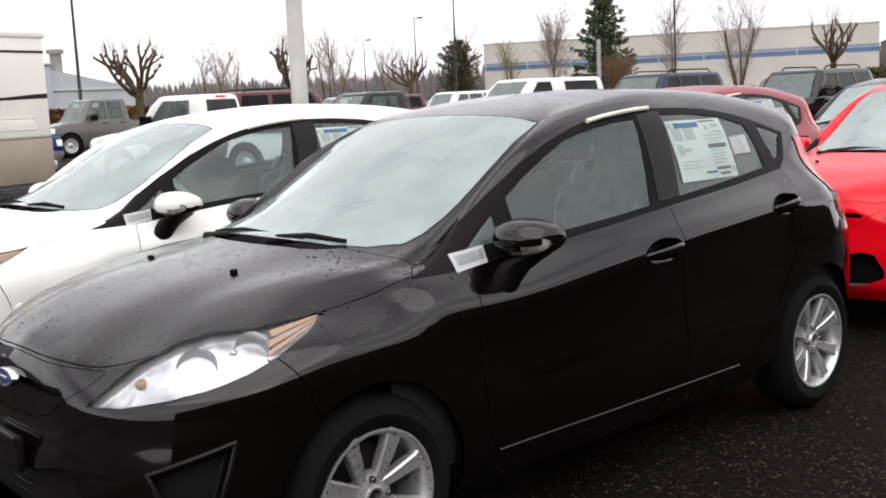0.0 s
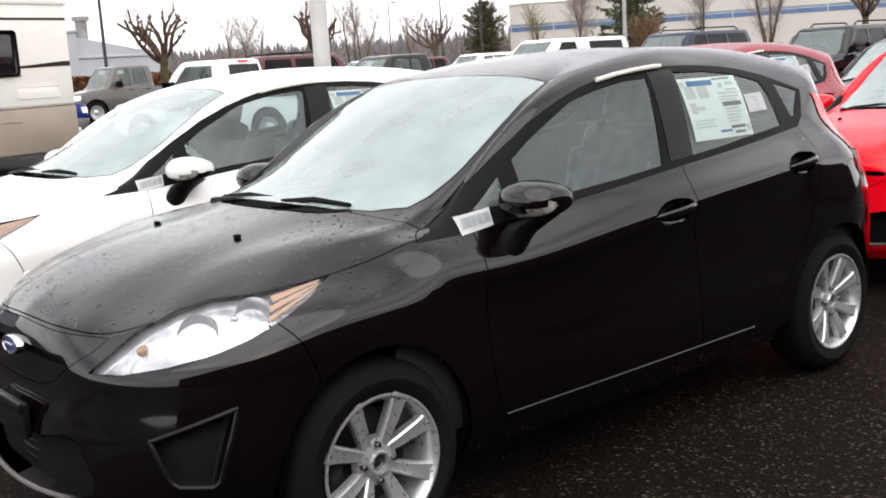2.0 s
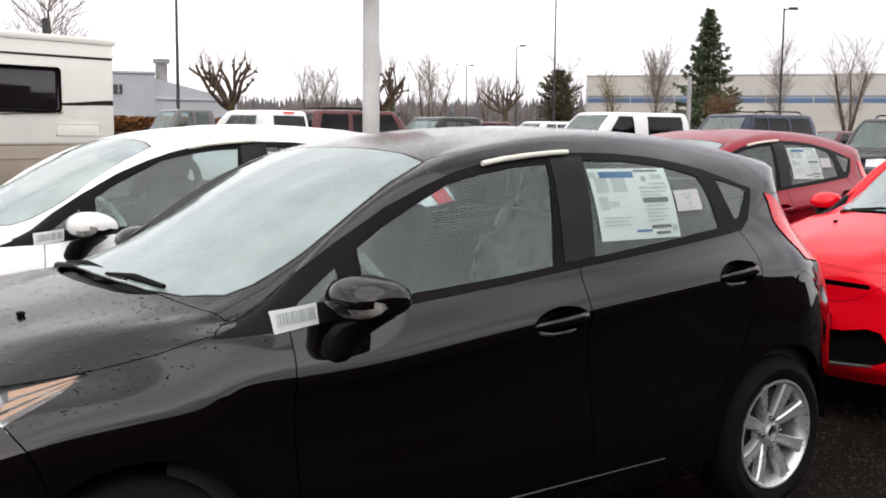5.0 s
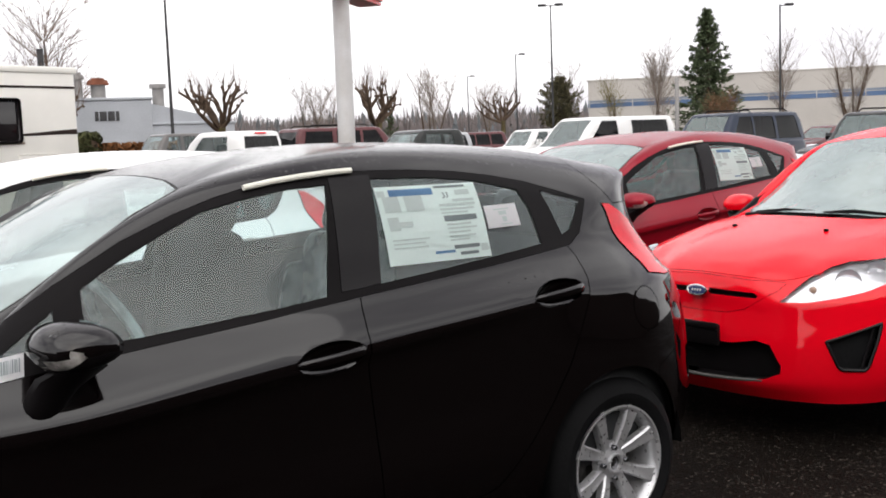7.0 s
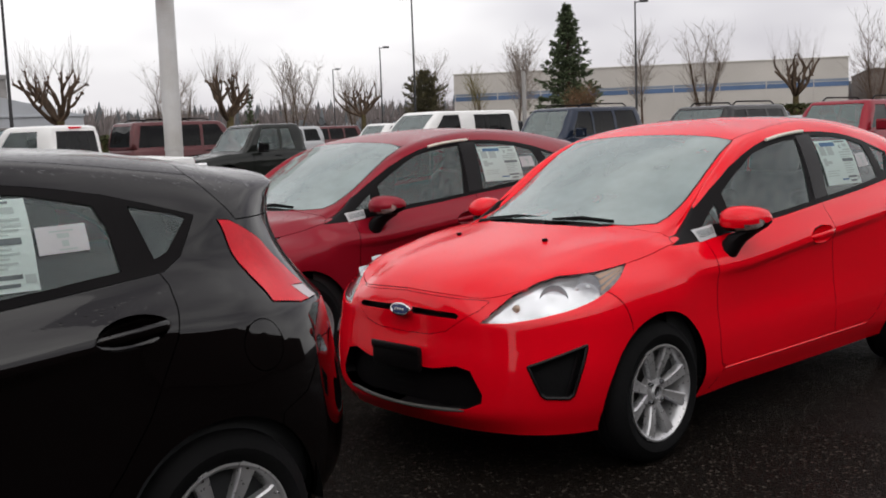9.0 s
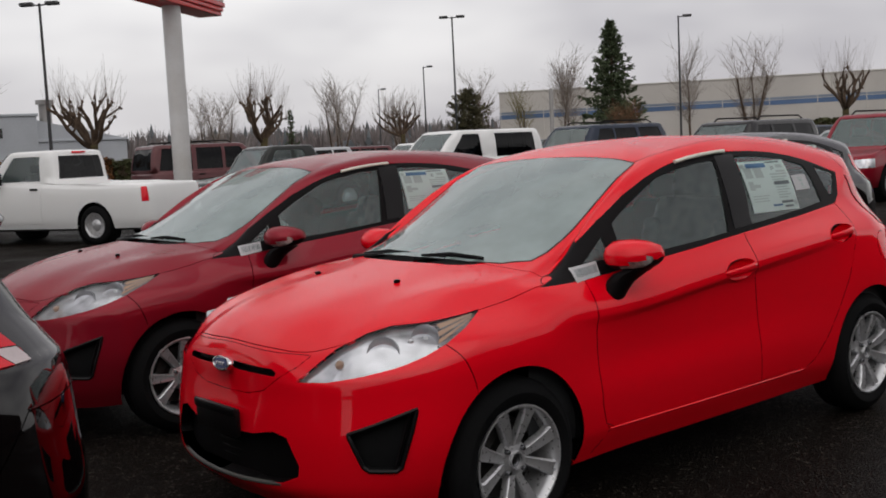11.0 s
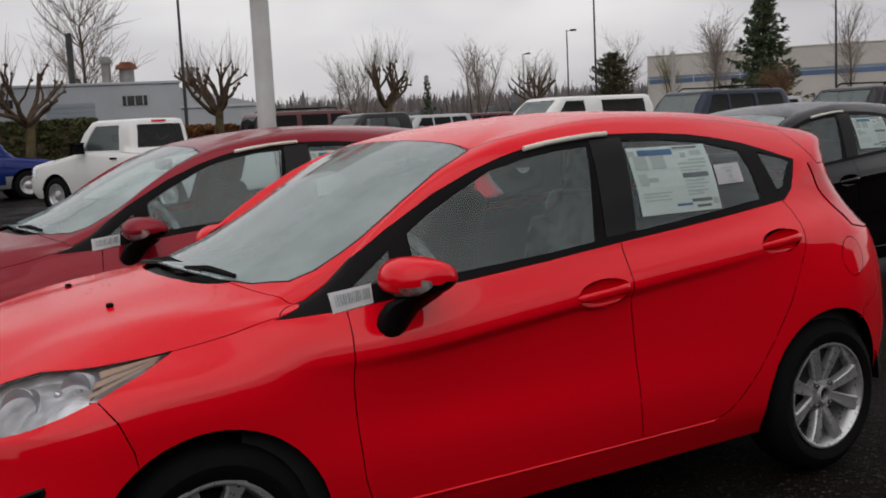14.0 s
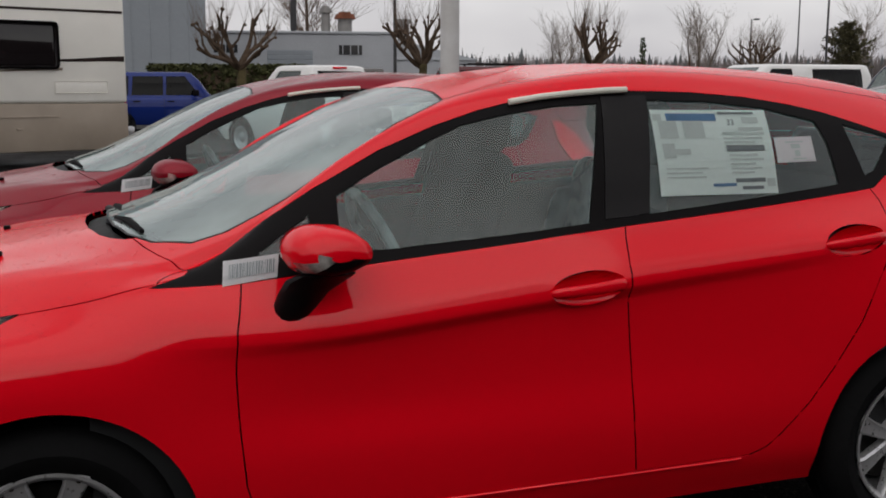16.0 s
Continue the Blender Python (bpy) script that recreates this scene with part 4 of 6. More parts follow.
def hatchback(m, paint, label):
    """A small five-door hatchback, its front axle over the origin and its tail along +x."""
    car = thing("hatchback_car", m @ Matrix.Diagonal((1, 1, 1.014, 1)), label, "car", "hatchbacks in the row")
    H = HATCH
    body = H.add("body", "body_shell", paint, car, lip=0.02)
    H.add("roof", "roof_panel", paint, car, lip=0.006)
    hood = H.add("hood", "hood", paint, car)
    for s in (1, -1):
        H.add("wing", "front_wing", paint, car, sides=(s,))
        fd = H.add("front_door", "front_door", paint, car, sides=(s,))
        rd = H.add("rear_door", "rear_door", paint, car, sides=(s,))
        H.add("band", "window_trim", M["trim"], car, "black window trim", sides=(s,), gap=0.0, lip=0.01)
        H.add("pillar", "pillar_cover", M["gloss_trim"], car, "black pillar cover", sides=(s,), gap=0.001, lip=0.006, push=0.002)
        for pn in ("front_pane", "rear_pane", "quarter_pane", "corner_pane"):
            g = H.add(pn, "side_window", M["pane"], car, "side window glass, damp, sky reflection painted on as a pale veil", sides=(s,), gap=0.0, lip=0.0, push=-0.004)
            g.visible_shadow = False
        H.add("filler_flap", "filler_flap", paint, body, sides=(s,), gap=0.0012) if s > 0 else H.add("filler_flap", "side_panel", paint, body, sides=(s,), gap=0, lip=0)
        # headlamp: a clear lens over a bright bowl with its inner lamps
        lens = H.add("headlamp", "headlamp", M["lens"], car, "clear headlamp lens with bright reflector", sides=(s,), gap=0.001, lip=0.0)
        lens.visible_shadow = False
        H.add("headlamp", "reflector", M["reflector"], lens, "silver reflector bowl", sides=(s,), gap=-0.014, lip=0.0, push=-0.022)
        for (u, v, w), r, mat, nm in (((-0.545, 0.515, 0.703), 0.017, "amber", "turn_bulb"), ((-0.42, 0.610, 0.732), 0.058, "bowl", "dipped_beam_lamp"), ((-0.285, 0.678, 0.772), 0.050, "bowl", "main_beam_lamp")):
            bm = bmesh.new()
            aim = Matrix.Translation((u, -s * v, w)) @ Matrix.Rotation(radians(-50 * s), 4, "Z") @ Matrix.Rotation(radians(-15), 4, "X") @ Matrix.Diagonal((1, s, 1, 1))
            lathe(bm, [(0.0, 0.002), (r * 0.35, -0.001), (r * 0.65, -0.009), (r * 0.88, -0.020), (r, -0.029), (r * 1.02, -0.025), (r * 1.0, 0.02)], 24, aim)
            if r < 0.03:
                bm.clear()
                lathe(bm, [(0.0, -0.030), (r * 0.4, -0.028), (r * 0.75, -0.020), (r, -0.006), (r, 0.02)], 20, aim)
            lamp = part(nm, bm, M[mat], lens)
            if r > 0.03:
                bm = bmesh.new()
                lathe(bm, [(0.0, -0.022), (r * 0.16, -0.021), (r * 0.2, -0.014), (r * 0.2, 0.01)], 14, aim)
                part("bulb_cap", bm, M["alloy"], lamp)
        for u, v, w, tall in ((-0.352, 0.656, 0.748, 0.036),):
            bm = bmesh.new()
            box(bm, -0.010, 0.010, -0.012, 0.012, -tall, tall, 0.006, 3, Matrix.Translation((u, -s * v, w)) @ Matrix.Rotation(radians(-40 * s), 4, "Z") @ Matrix.Rotation(radians(25), 4, "Y"))
            part("lamp_divider", bm, M["reflector"], lens)
        H.add("marker", "side_marker", M["marker"], lens, "brown side marker bars", sides=(s,), gap=0.0, lip=0.0)
        # fog recess
        fog = H.add("fog", "fog_lamp_bezel", M["rubber"], car, "black fog lamp recess", sides=(s,), gap=0.0, lip=-0.034, push=-0.034)
        ring = [Vector((p.x, -s * p.y, p.z)) for p in H.rim("fog", 0.001)]
        bm = bmesh.new()
        tube(bm, ring + ring[:2], 0.0075, 6)
        part("fog_frame", bm, M["gloss_trim"], fog)
        foot = min(ring, key=lambda p: abs(p.x + abs(p.y) - 0.235) + 2 * abs(p.z - 0.366))
        head = min(ring, key=lambda p: abs(p.x + abs(p.y) - 0.30) + 2 * abs(p.z - 0.554))
        bm = bmesh.new()
        tube(bm, [foot + Vector((0.012, s * 0.012, 0)), head + Vector((0.012, s * 0.012, 0))], 0.007, 6)
        part("fog_blank", bm, M["gloss_trim"], fog)
        bm = bmesh.new()
        pts = [(u, -s * (at_shell(u, 0.318) + 0.001), 0.318) for u in (0.50 + 0.072 * k for k in range(20))]
        tube(bm, pts, 0.0045, 6)
        part("sill_edge", bm, paint, body)
        tail = H.add("tail_lamp", "tail_lamp", M["red_lens"], car, "glossy red tail lamp", sides=(s,), push=0.004)
        H.add("tail_clear", "reversing_lamp", M["clear_plastic"], tail, "pale reversing lamp", sides=(s,), push=0.004)
        hatch_mirror(car, -s, paint)
        handle(fd, HANDLES[0][0], at_shell(*HANDLES[0]), HANDLES[0][1], -s, paint, radians(0.5) * s)
        handle(rd, HANDLES[1][0], at_shell(*HANDLES[1]), HANDLES[1][1], -s, paint, radians(4.0) * s)
        wheel(car, 0, -s * 0.735, -s, turn=0.80)
        wheel(car, 2.489, -s * 0.735, -s, turn=0.80)
        for u in (0.0, 2.489):
            bm = bmesh.new()
            prev = None
            for px, pz in arc(u, 0.30, 0.365, 0, 180, 28):
                cur = [bm.verts.new((px, -s * v, pz)) for v in (0.79, 0.5)]
                if prev:
                    bm.faces.new((prev[0], cur[0], cur[1], prev[1]))
                prev = cur
            ring = [bm.verts.new((px, -s * 0.5, pz)) for px, pz in arc(u, 0.30, 0.367, 0, 180, 28)]
            bm.faces.new(ring)
            part("arch_liner", bm, M["rubber"], car)
    H.add("front_bumper", "front_bumper", paint, car)
    H.add("rear_bumper", "rear_bumper", paint, car)
    H.add("beard", "grille_panel", paint, car, gap=0.0005)
    H.add("spoiler", "roof_spoiler", paint, car)
    H.add("cowl", "cowl_panel", M["trim"], car, "black plastic cowl", push=-0.02, lip=0.0)
    H.add("border", "screen_border", M["frit"], car, "thin black windscreen seal", gap=0.0, lip=0.004)
    ws = H.add("windscreen", "windscreen", M["windshield"], car, "windscreen, misted with rain, sky reflection painted on as a pale veil", gap=0.0, lip=0.0)
    hg = H.add("hatch_pane", "hatch_window", M["dark_pane"], car, "rear hatch window", gap=0.0, lip=0.0, push=-0.003)
    ws.visible_shadow = hg.visible_shadow = False
    H.add("slot", "upper_grille", M["trim"], car, "black slotted upper grille", gap=0.0, lip=-0.03, push=-0.03)
    gr = H.add("grille", "lower_grille", M["trim"], car, "black lower grille", gap=0.0, lip=-0.05, push=-0.05)
    for k in range(6):
        bm = bmesh.new()
        w = 0.305 + 0.026 * k
        half = 0.40 - 0.02 * abs(k - 1.5)
        tube(bm, [(-0.735 + 0.16 * (y / 0.45) ** 2 + 0.025, y, w + 0.03 * (y / 0.45) ** 2 * (k - 2) / 3) for y in (half * q / 8 for q in range(-8, 9))], 0.005, 6)
        part("grille_bar", bm, M["trim"], gr)
    bm = bmesh.new()
    tube(bm, [(-0.768 + 0.062 * (abs(y) / 0.42) ** 2.2, y, 0.282 + 0.018 * (y / 0.42) ** 2) for y in (0.37 * q / 10 for q in range(-10, 11))], 0.008, 8)
    part("chin_trim", bm, M["chin"], car, "grey plastic chin edge under the grille")
    # plate bracket
    bm = bmesh.new()
    box(bm, -0.775, -0.75, -0.155, 0.155, 0.43, 0.535, 0.01)
    box(bm, -0.782, -0.765, -0.155, 0.155, 0.505, 0.54, 0.008)
    part("plate_bracket", bm, M["gloss_trim"], car, "empty black number plate bracket")
    # oval badge
    bm = bmesh.new()
    tilt = Matrix.Translation((-0.722, 0, 0.678)) @ Matrix.Rotation(radians(8), 4, "Y") @ Matrix.Rotation(radians(-90), 4, "Z")
    lathe(bm, [(0.0, -0.012), (0.052, -0.012), (0.056, -0.016), (0.064, -0.015), (0.067, -0.004), (0.066, 0.014)], 36, tilt @ Matrix.Diagonal((1.0, 1, 0.43, 1)))
    bd = part("badge", bm, M["chrome"], car, "chrome oval badge with a blue field")
    bm = bmesh.new()
    lathe(bm, [(0.0, -0.017), (0.048, -0.0165), (0.05, -0.013)], 36, tilt @ Matrix.Diagonal((1.0, 1, 0.41, 1)))
    part("badge_field", bm, M["badge_blue"], bd)
    bm = bmesh.new()
    for x in (-0.024, -0.008, 0.008, 0.024):
        box(bm, x - 0.004, x + 0.004, -0.0195, -0.016, -0.006, 0.006, 0.001, 1, tilt)
    part("badge_mark", bm, M["chrome"], bd)
    # wipers and washer jets
    for a, b, c in (((0.20, -0.02, 0.968), (0.226, -0.20, 0.984), (0.262, -0.385, 0.986)), ((0.215, 0.45, 0.955), (0.225, 0.22, 0.978), (0.235, 0.0, 0.988))):
        bm = bmesh.new()
        tube(bm, [a, b], [0.016, 0.010], 8)
        arm = part("wiper_arm", bm, M["trim"], car, "black wiper")
        bm = bmesh.new()
        d = Vector(c) - Vector(b)
        p0, p1 = Vector(b) - d * 0.8 + Vector((0.015, 0, 0.004)), Vector(c)
        tube(bm, [p0, (p0 + p1) / 2 + Vector((0.0, 0, 0.008)), p1], [0.007, 0.013, 0.007], 6)
        part("wiper_blade", bm, M["rubber"], arm)
    for y in (-0.28, 0.28):
        bm = bmesh.new()
        box(bm, -0.112, -0.09, y - 0.01, y + 0.01, 0.922, 0.936, 0.005)
        part("washer_jet", bm, M["trim"], hood)
    # transport strip over the front door, stock label, price sheet, small sheet
    bm = bmesh.new()
    pts = [Vector((u, -(at_shell(u, w - 0.010) + 0.004), w)) for u, w in ((1.225, 1.322), (1.32, 1.336), (1.42, 1.346), (1.52, 1.353), (1.585, 1.355))]
    tube(bm, pts, 0.0088, 8)
    part("foam_strip", bm, M["strip"], car, "cream foam transport strip")
    lab = sheet_on_side("stock_label", 0.418, 0.552, 0.892, 0.943, M["label"], car, 0.004, "white stock label with a bar code", slant=0.22, tilt=0.12)
    x = 0.432
    rnd = random.Random(4)
    bars = bmesh.new()
    while x < 0.540:
        d = rnd.choice((0.0012, 0.0022, 0.0032))
        w0 = 0.907 + 0.12 * (x - 0.420)
        vs = [bars.verts.new((u + 0.22 * (w - 0.892), -(at_shell(u + 0.22 * (w - 0.892), w) + 0.007), w)) for u, w in ((x, w0), (x + d, w0), (x + d, w0 + 0.029), (x, w0 + 0.029))]
        bars.faces.new(vs)
        x += d + rnd.choice((0.0015, 0.0025))
    part("bar_code", bars, M["ink"], lab)
    sheet = sheet_on_side("price_sheet", 1.632, 2.035, 1.066, 1.300, M["paper"], car, 0.002, "pale printed price sheet on the glass", slant=0.05, tilt=-0.01)
    for u0, u1, w0, w1, mt in ((1.69, 1.86, 1.262, 1.282, "paper_blue"), (1.875, 2.01, 1.178, 1.194, "ink"), (1.81, 1.89, 1.081, 1.089, "paper_blue"), (1.89, 1.995, 1.091, 1.102, "ink"), (1.91, 1.985, 1.071, 1.080, "ink"), (1.93, 2.02, 1.236, 1.244, "ink_pale"), (1.87, 2.02, 1.224, 1.231, "ink_pale"), (1.87, 2.01, 1.211, 1.217, "ink_pale"), (1.87, 1.98, 1.200, 1.205, "ink_pale"), (1.88, 1.98, 1.164, 1.170, "ink_pale"), (1.88, 2.0, 1.152, 1.157, "ink_pale"), (1.88, 1.97, 1.140, 1.145, "ink_pale"), (1.88, 1.99, 1.128, 1.133, "ink_pale"), (1.88, 1.96, 1.116, 1.121, "ink_pale"), (1.66, 1.80, 1.130, 1.134, "ink_pale"), (1.66, 1.78, 1.118, 1.122, "ink_pale"), (1.66, 1.79, 1.106, 1.110, "ink_pale"), (1.66, 1.72, 1.215, 1.262, "ink_pale"), (1.74, 1.81, 1.215, 1.262, "ink_pale"), (1.66, 1.70, 1.16, 1.20, "ink_pale"), (1.70, 1.75, 1.17, 1.185, "ink_pale"), (2.0, 2.03, 1.078, 1.10, "ink_pale"), (1.95, 2.01, 1.256, 1.272, "ink_pale"), (1.645, 1.675, 1.262, 1.280, "ink_pale"), (1.87, 2.0, 1.281, 1.287, "ink")):
        sheet_on_side("print_block", u0, u1, w0 + 0.008 - 0.01 * (u0 - 1.632), w1 + 0.008 - 0.01 * (u0 - 1.632), M[mt], sheet, 0.0035, tilt=-0.01)
    figure = bpy.data.curves.new("price_figure", "FONT")
    figure.body, figure.size, figure.extrude = "33", 0.026, 0.0004
    figure.materials.append(M["ink"])
    fig = new("price_figure", figure)
    fig.parent = sheet
    fig.location, fig.rotation_euler = (1.893, -(at_shell(1.893, 1.255) + 0.005), 1.255), (radians(64), 0, 0)
    note = sheet_on_side("small_sheet", 2.048, 2.195, 1.146, 1.218, M["label"], car, 0.004, "small white printed sheet on the glass", slant=0.04, tilt=0.01)
    for u0, u1, w0, w1 in ((2.10, 2.17, 1.184, 1.188), (2.12, 2.155, 1.168, 1.180), (2.13, 2.15, 1.146, 1.162), (2.12, 2.17, 1.136, 1.140)):
        sheet_on_side("print_line", u0 - 0.012, u1 - 0.012, w0 + 0.018, w1 + 0.018, M["ink_pale"], note, 0.0055, tilt=0.01)
    # cabin
    bm = bmesh.new()
    g = HATCH_GRID
    for s in (1, -1):
        for lo, hi, c0, c1, off in ((6, 46, 48, 120, 0.06), (76, 88, 0, 136, 0.035)):
            vs = {}
            for i in range(c0, c1 + 1):
                for k in range(lo, hi + 1):
                    p = g[i, k]
                    vs[i, k] = bm.verts.new((p[0], -s * max(0, p[1] - off), p[2] - (off if lo > 50 else 0)))
            for i in range(c0, c1):
                for k in range(lo, hi):
                    bm.faces.new((vs[i, k], vs[i + 1, k], vs[i + 1, k + 1], vs[i, k + 1]))
    part("cabin_lining", bm, M["cabin"], car)
    bm = bmesh.new()
    box(bm, -0.35, 2.85, -0.60, 0.60, 0.21, 0.30, 0.03)
    part("floor_pan", bm, M["rubber"], car)
    bm = bmesh.new()
    box(bm, 0.28, 0.72, -0.70, 0.70, 0.62, 0.93, 0.09, 4)
    box(bm, 0.55, 0.80, -0.55, -0.20, 0.86, 0.985, 0.05, 3)
    box(bm, 0.60, 1.7, -0.13, 0.13, 0.35, 0.62, 0.05, 3)
    part("dashboard", bm, M["cabin"], car)
    bm = bmesh.new()
    turn = Matrix.Translation((0.93, -0.36, 0.90)) @ Matrix.Rotation(radians(-25), 4, "Y")
    rings = []
    for k in range(36):
        a = 2 * math.pi * k / 36
        rings.append([bm.verts.new(turn @ Vector((0.017 * math.sin(b), (0.18 + 0.017 * math.cos(b)) * math.cos(a), (0.18 + 0.017 * math.cos(b)) * math.sin(a)))) for b in (2 * math.pi * j / 8 for j in range(8))])
    for k in range(36):
        for j in range(8):
            bm.faces.new((rings[k][j], rings[(k + 1) % 36][j], rings[(k + 1) % 36][(j + 1) % 8], rings[k][(j + 1) % 8]))
    bmesh.ops.recalc_face_normals(bm, faces=bm.faces[:])
    rim = part("steering_wheel", bm, M["wheel_wrap"], car, "steering wheel in clear plastic wrap")
    bm = bmesh.new()
    box(bm, -0.05, 0.02, -0.08, 0.08, -0.07, 0.07, 0.03, 3, turn)
    for a in (0.0, math.pi, -math.pi / 2):
        tube(bm, [turn @ Vector((0, 0.05 * math.cos(a), 0.05 * math.sin(a))), turn @ Vector((0, 0.18 * math.cos(a), 0.18 * math.sin(a)))], 0.016, 8)
    part("steering_boss", bm, M["cabin"], rim)
    seat(car, 1.32, -0.36, True)
    seat(car, 1.12, 0.36, False)
    bm = bmesh.new()
    box(bm, 1.95, 2.4, -0.62, 0.62, 0.46, 0.62, 0.06, 3)
    box(bm, 2.36, 2.5, -0.62, 0.62, 0.55, 1.08, 0.05, 3)
    for y in (-0.4, 0.4):
        box(bm, 2.42, 2.52, y - 0.13, y + 0.13, 1.08, 1.22, 0.04, 3)
    part("rear_bench", bm, M["cloth"], car)
    bm = bmesh.new()
    box(bm, 1.0, 1.05, -0.11, 0.11, 1.235, 1.295, 0.015)
    part("rear_view_mirror", bm, M["trim"], car)
    return car


def repaint(car, old, fresh):
    """Gives a copied car its own paint."""
    for o in car.children_recursive:
        if o.type == "MESH" and o.data.materials and o.data.materials[0] == old:
            o.material_slots[0].link = "OBJECT"
            o.material_slots[0].material = fresh


def stand(x, y, deg):
    return pose(x, y, 0, 0, 0, deg)


black_car = hatchback(stand(0, 0.80, 0), M["black"], "black five-door hatchback, wet with rain, stickers on its windows")
for x, y, key, label in (
    (4.60, 0.80, "red", "bright red five-door hatchback, wet with rain, stickers on its windows"),
    (0.05, 3.23, "white", "white five-door hatchback, wet, parked beside the black one"),
    (4.50, 3.26, "candy", "dark red metallic five-door hatchback beside the bright red one"),
    (9.10, 3.30, "black", "black five-door hatchback behind the dark red one"),
):
    c = copy_thing(black_car, stand(x, y, 0))
    tagged(c, label)
    if key != "black":
        repaint(c, M["black"], M[key])
    for o in c.children:
        if o.name.startswith("wheel"):
            o.rotation_euler.y = {"red": 0.79, "white": 0.3, "candy": 0.5}.get(key, 0.2)

# ---- ground ----
bm = bmesh.new()
bmesh.ops.create_grid(bm, x_segments=40, y_segments=40, size=1500)
tagged(part("ground", bm, M["asphalt"], None, "dark wet asphalt car lot", smooth=False), "dark wet asphalt car lot", "ground", kind="structure")

# ---- behind the walk: an unseen dark wall, added to darken the car sides ----
M["wall_unseen"] = surface("unseen_dark_brown_wall", (0.05, 0.042, 0.038), 0.9, 0, 0.2, scale=0.4, fine=9, spec=0.05)
bm = bmesh.new()
box(bm, -30, 45, -11.4, -11.0, 0, 5.0, 0.03)
tagged(part("unseen_wall_south", bm, M["wall_unseen"], None, "plain dark brown wall, unseen, added to darken reflections"), "plain dark brown wall along the lot, unseen, added to darken reflections", "wall", kind="structure")

# ---- other parked vehicles: half shells from a few loops ----
def car_loops(L, half, hood, belt, deck, cab, roof, roof_w, half_roof, low=0.30, nose=0.16, tail=0.10):
    """Loops for a vehicle with its nose at x = 0: heights of hood, belt and deck; cab and roof as (front, back)."""
    fr = (0.0, 0.5, 0.88, 1.0, 1.0, 1.0, 1.0, 1.0, 1.0, 1.0, 0.9, 0.5, 0.0)

    def ring(u0, u1, h, top, bow0, bow1, cut):
        out = []
        us = [0, 0, 0, 0.05, 0.16, 0.28, 0.42, 0.58, 0.74, 0.9, 1, 1, 1]
        for k, (a, b) in enumerate(zip(us, fr)):
            u = u0 + (u1 - u0) * a
            if k < 3:
                u += bow0 * b ** 3
            elif k > 9:
                u -= bow1 * b ** 3
            if k in (2, 10):
                b = cut
            out.append("%.4f,%.4f,%.4f" % (u, h * b, top(u)))
        return " ".join(out)

    def line(u):
        return float(np.interp(u, [0, 0.12 * L, cab[0], cab[0] + 0.3, cab[1] - 0.1, cab[1] + 0.05, L], [hood - 0.14, hood - 0.05, hood, belt, belt, deck, deck]))

    return [
        ring(0.10, L - 0.10, half * 0.93, lambda u: low, nose, tail, 0.9),
        ring(0.0, L, half * 0.985, lambda u: low + 0.16, nose, tail, 0.9),
        ring(0.0, L, half, lambda u: 0.5 * low + 0.5 * line(u), nose, tail, 0.9),
        ring(0.03, L - 0.02, half * 0.975, lambda u: line(u) - 0.07, nose, tail, 0.9),
        ring(0.09, L - 0.05, half * 0.93, line, nose, tail, 0.9),
        ring(cab[0], cab[1], half * 0.90, lambda u: line(u) + 0.015, 0.06, 0.03, 0.93),
        ring(roof[0] - 0.04, roof[1] + 0.03, half_roof, lambda u: roof_w - 0.05, 0.03, 0.02, 0.93),
        ring(roof[0] + 0.10, roof[1] - 0.08, half_roof * 0.86, lambda u: roof_w - 0.01, 0.02, 0.02, 0.93),
        " ".join("%.4f,0,%.4f" % (roof[0] + 0.3 + (roof[1] - roof[0] - 0.5) * k / 12, roof_w) for k in range(13)),
    ]


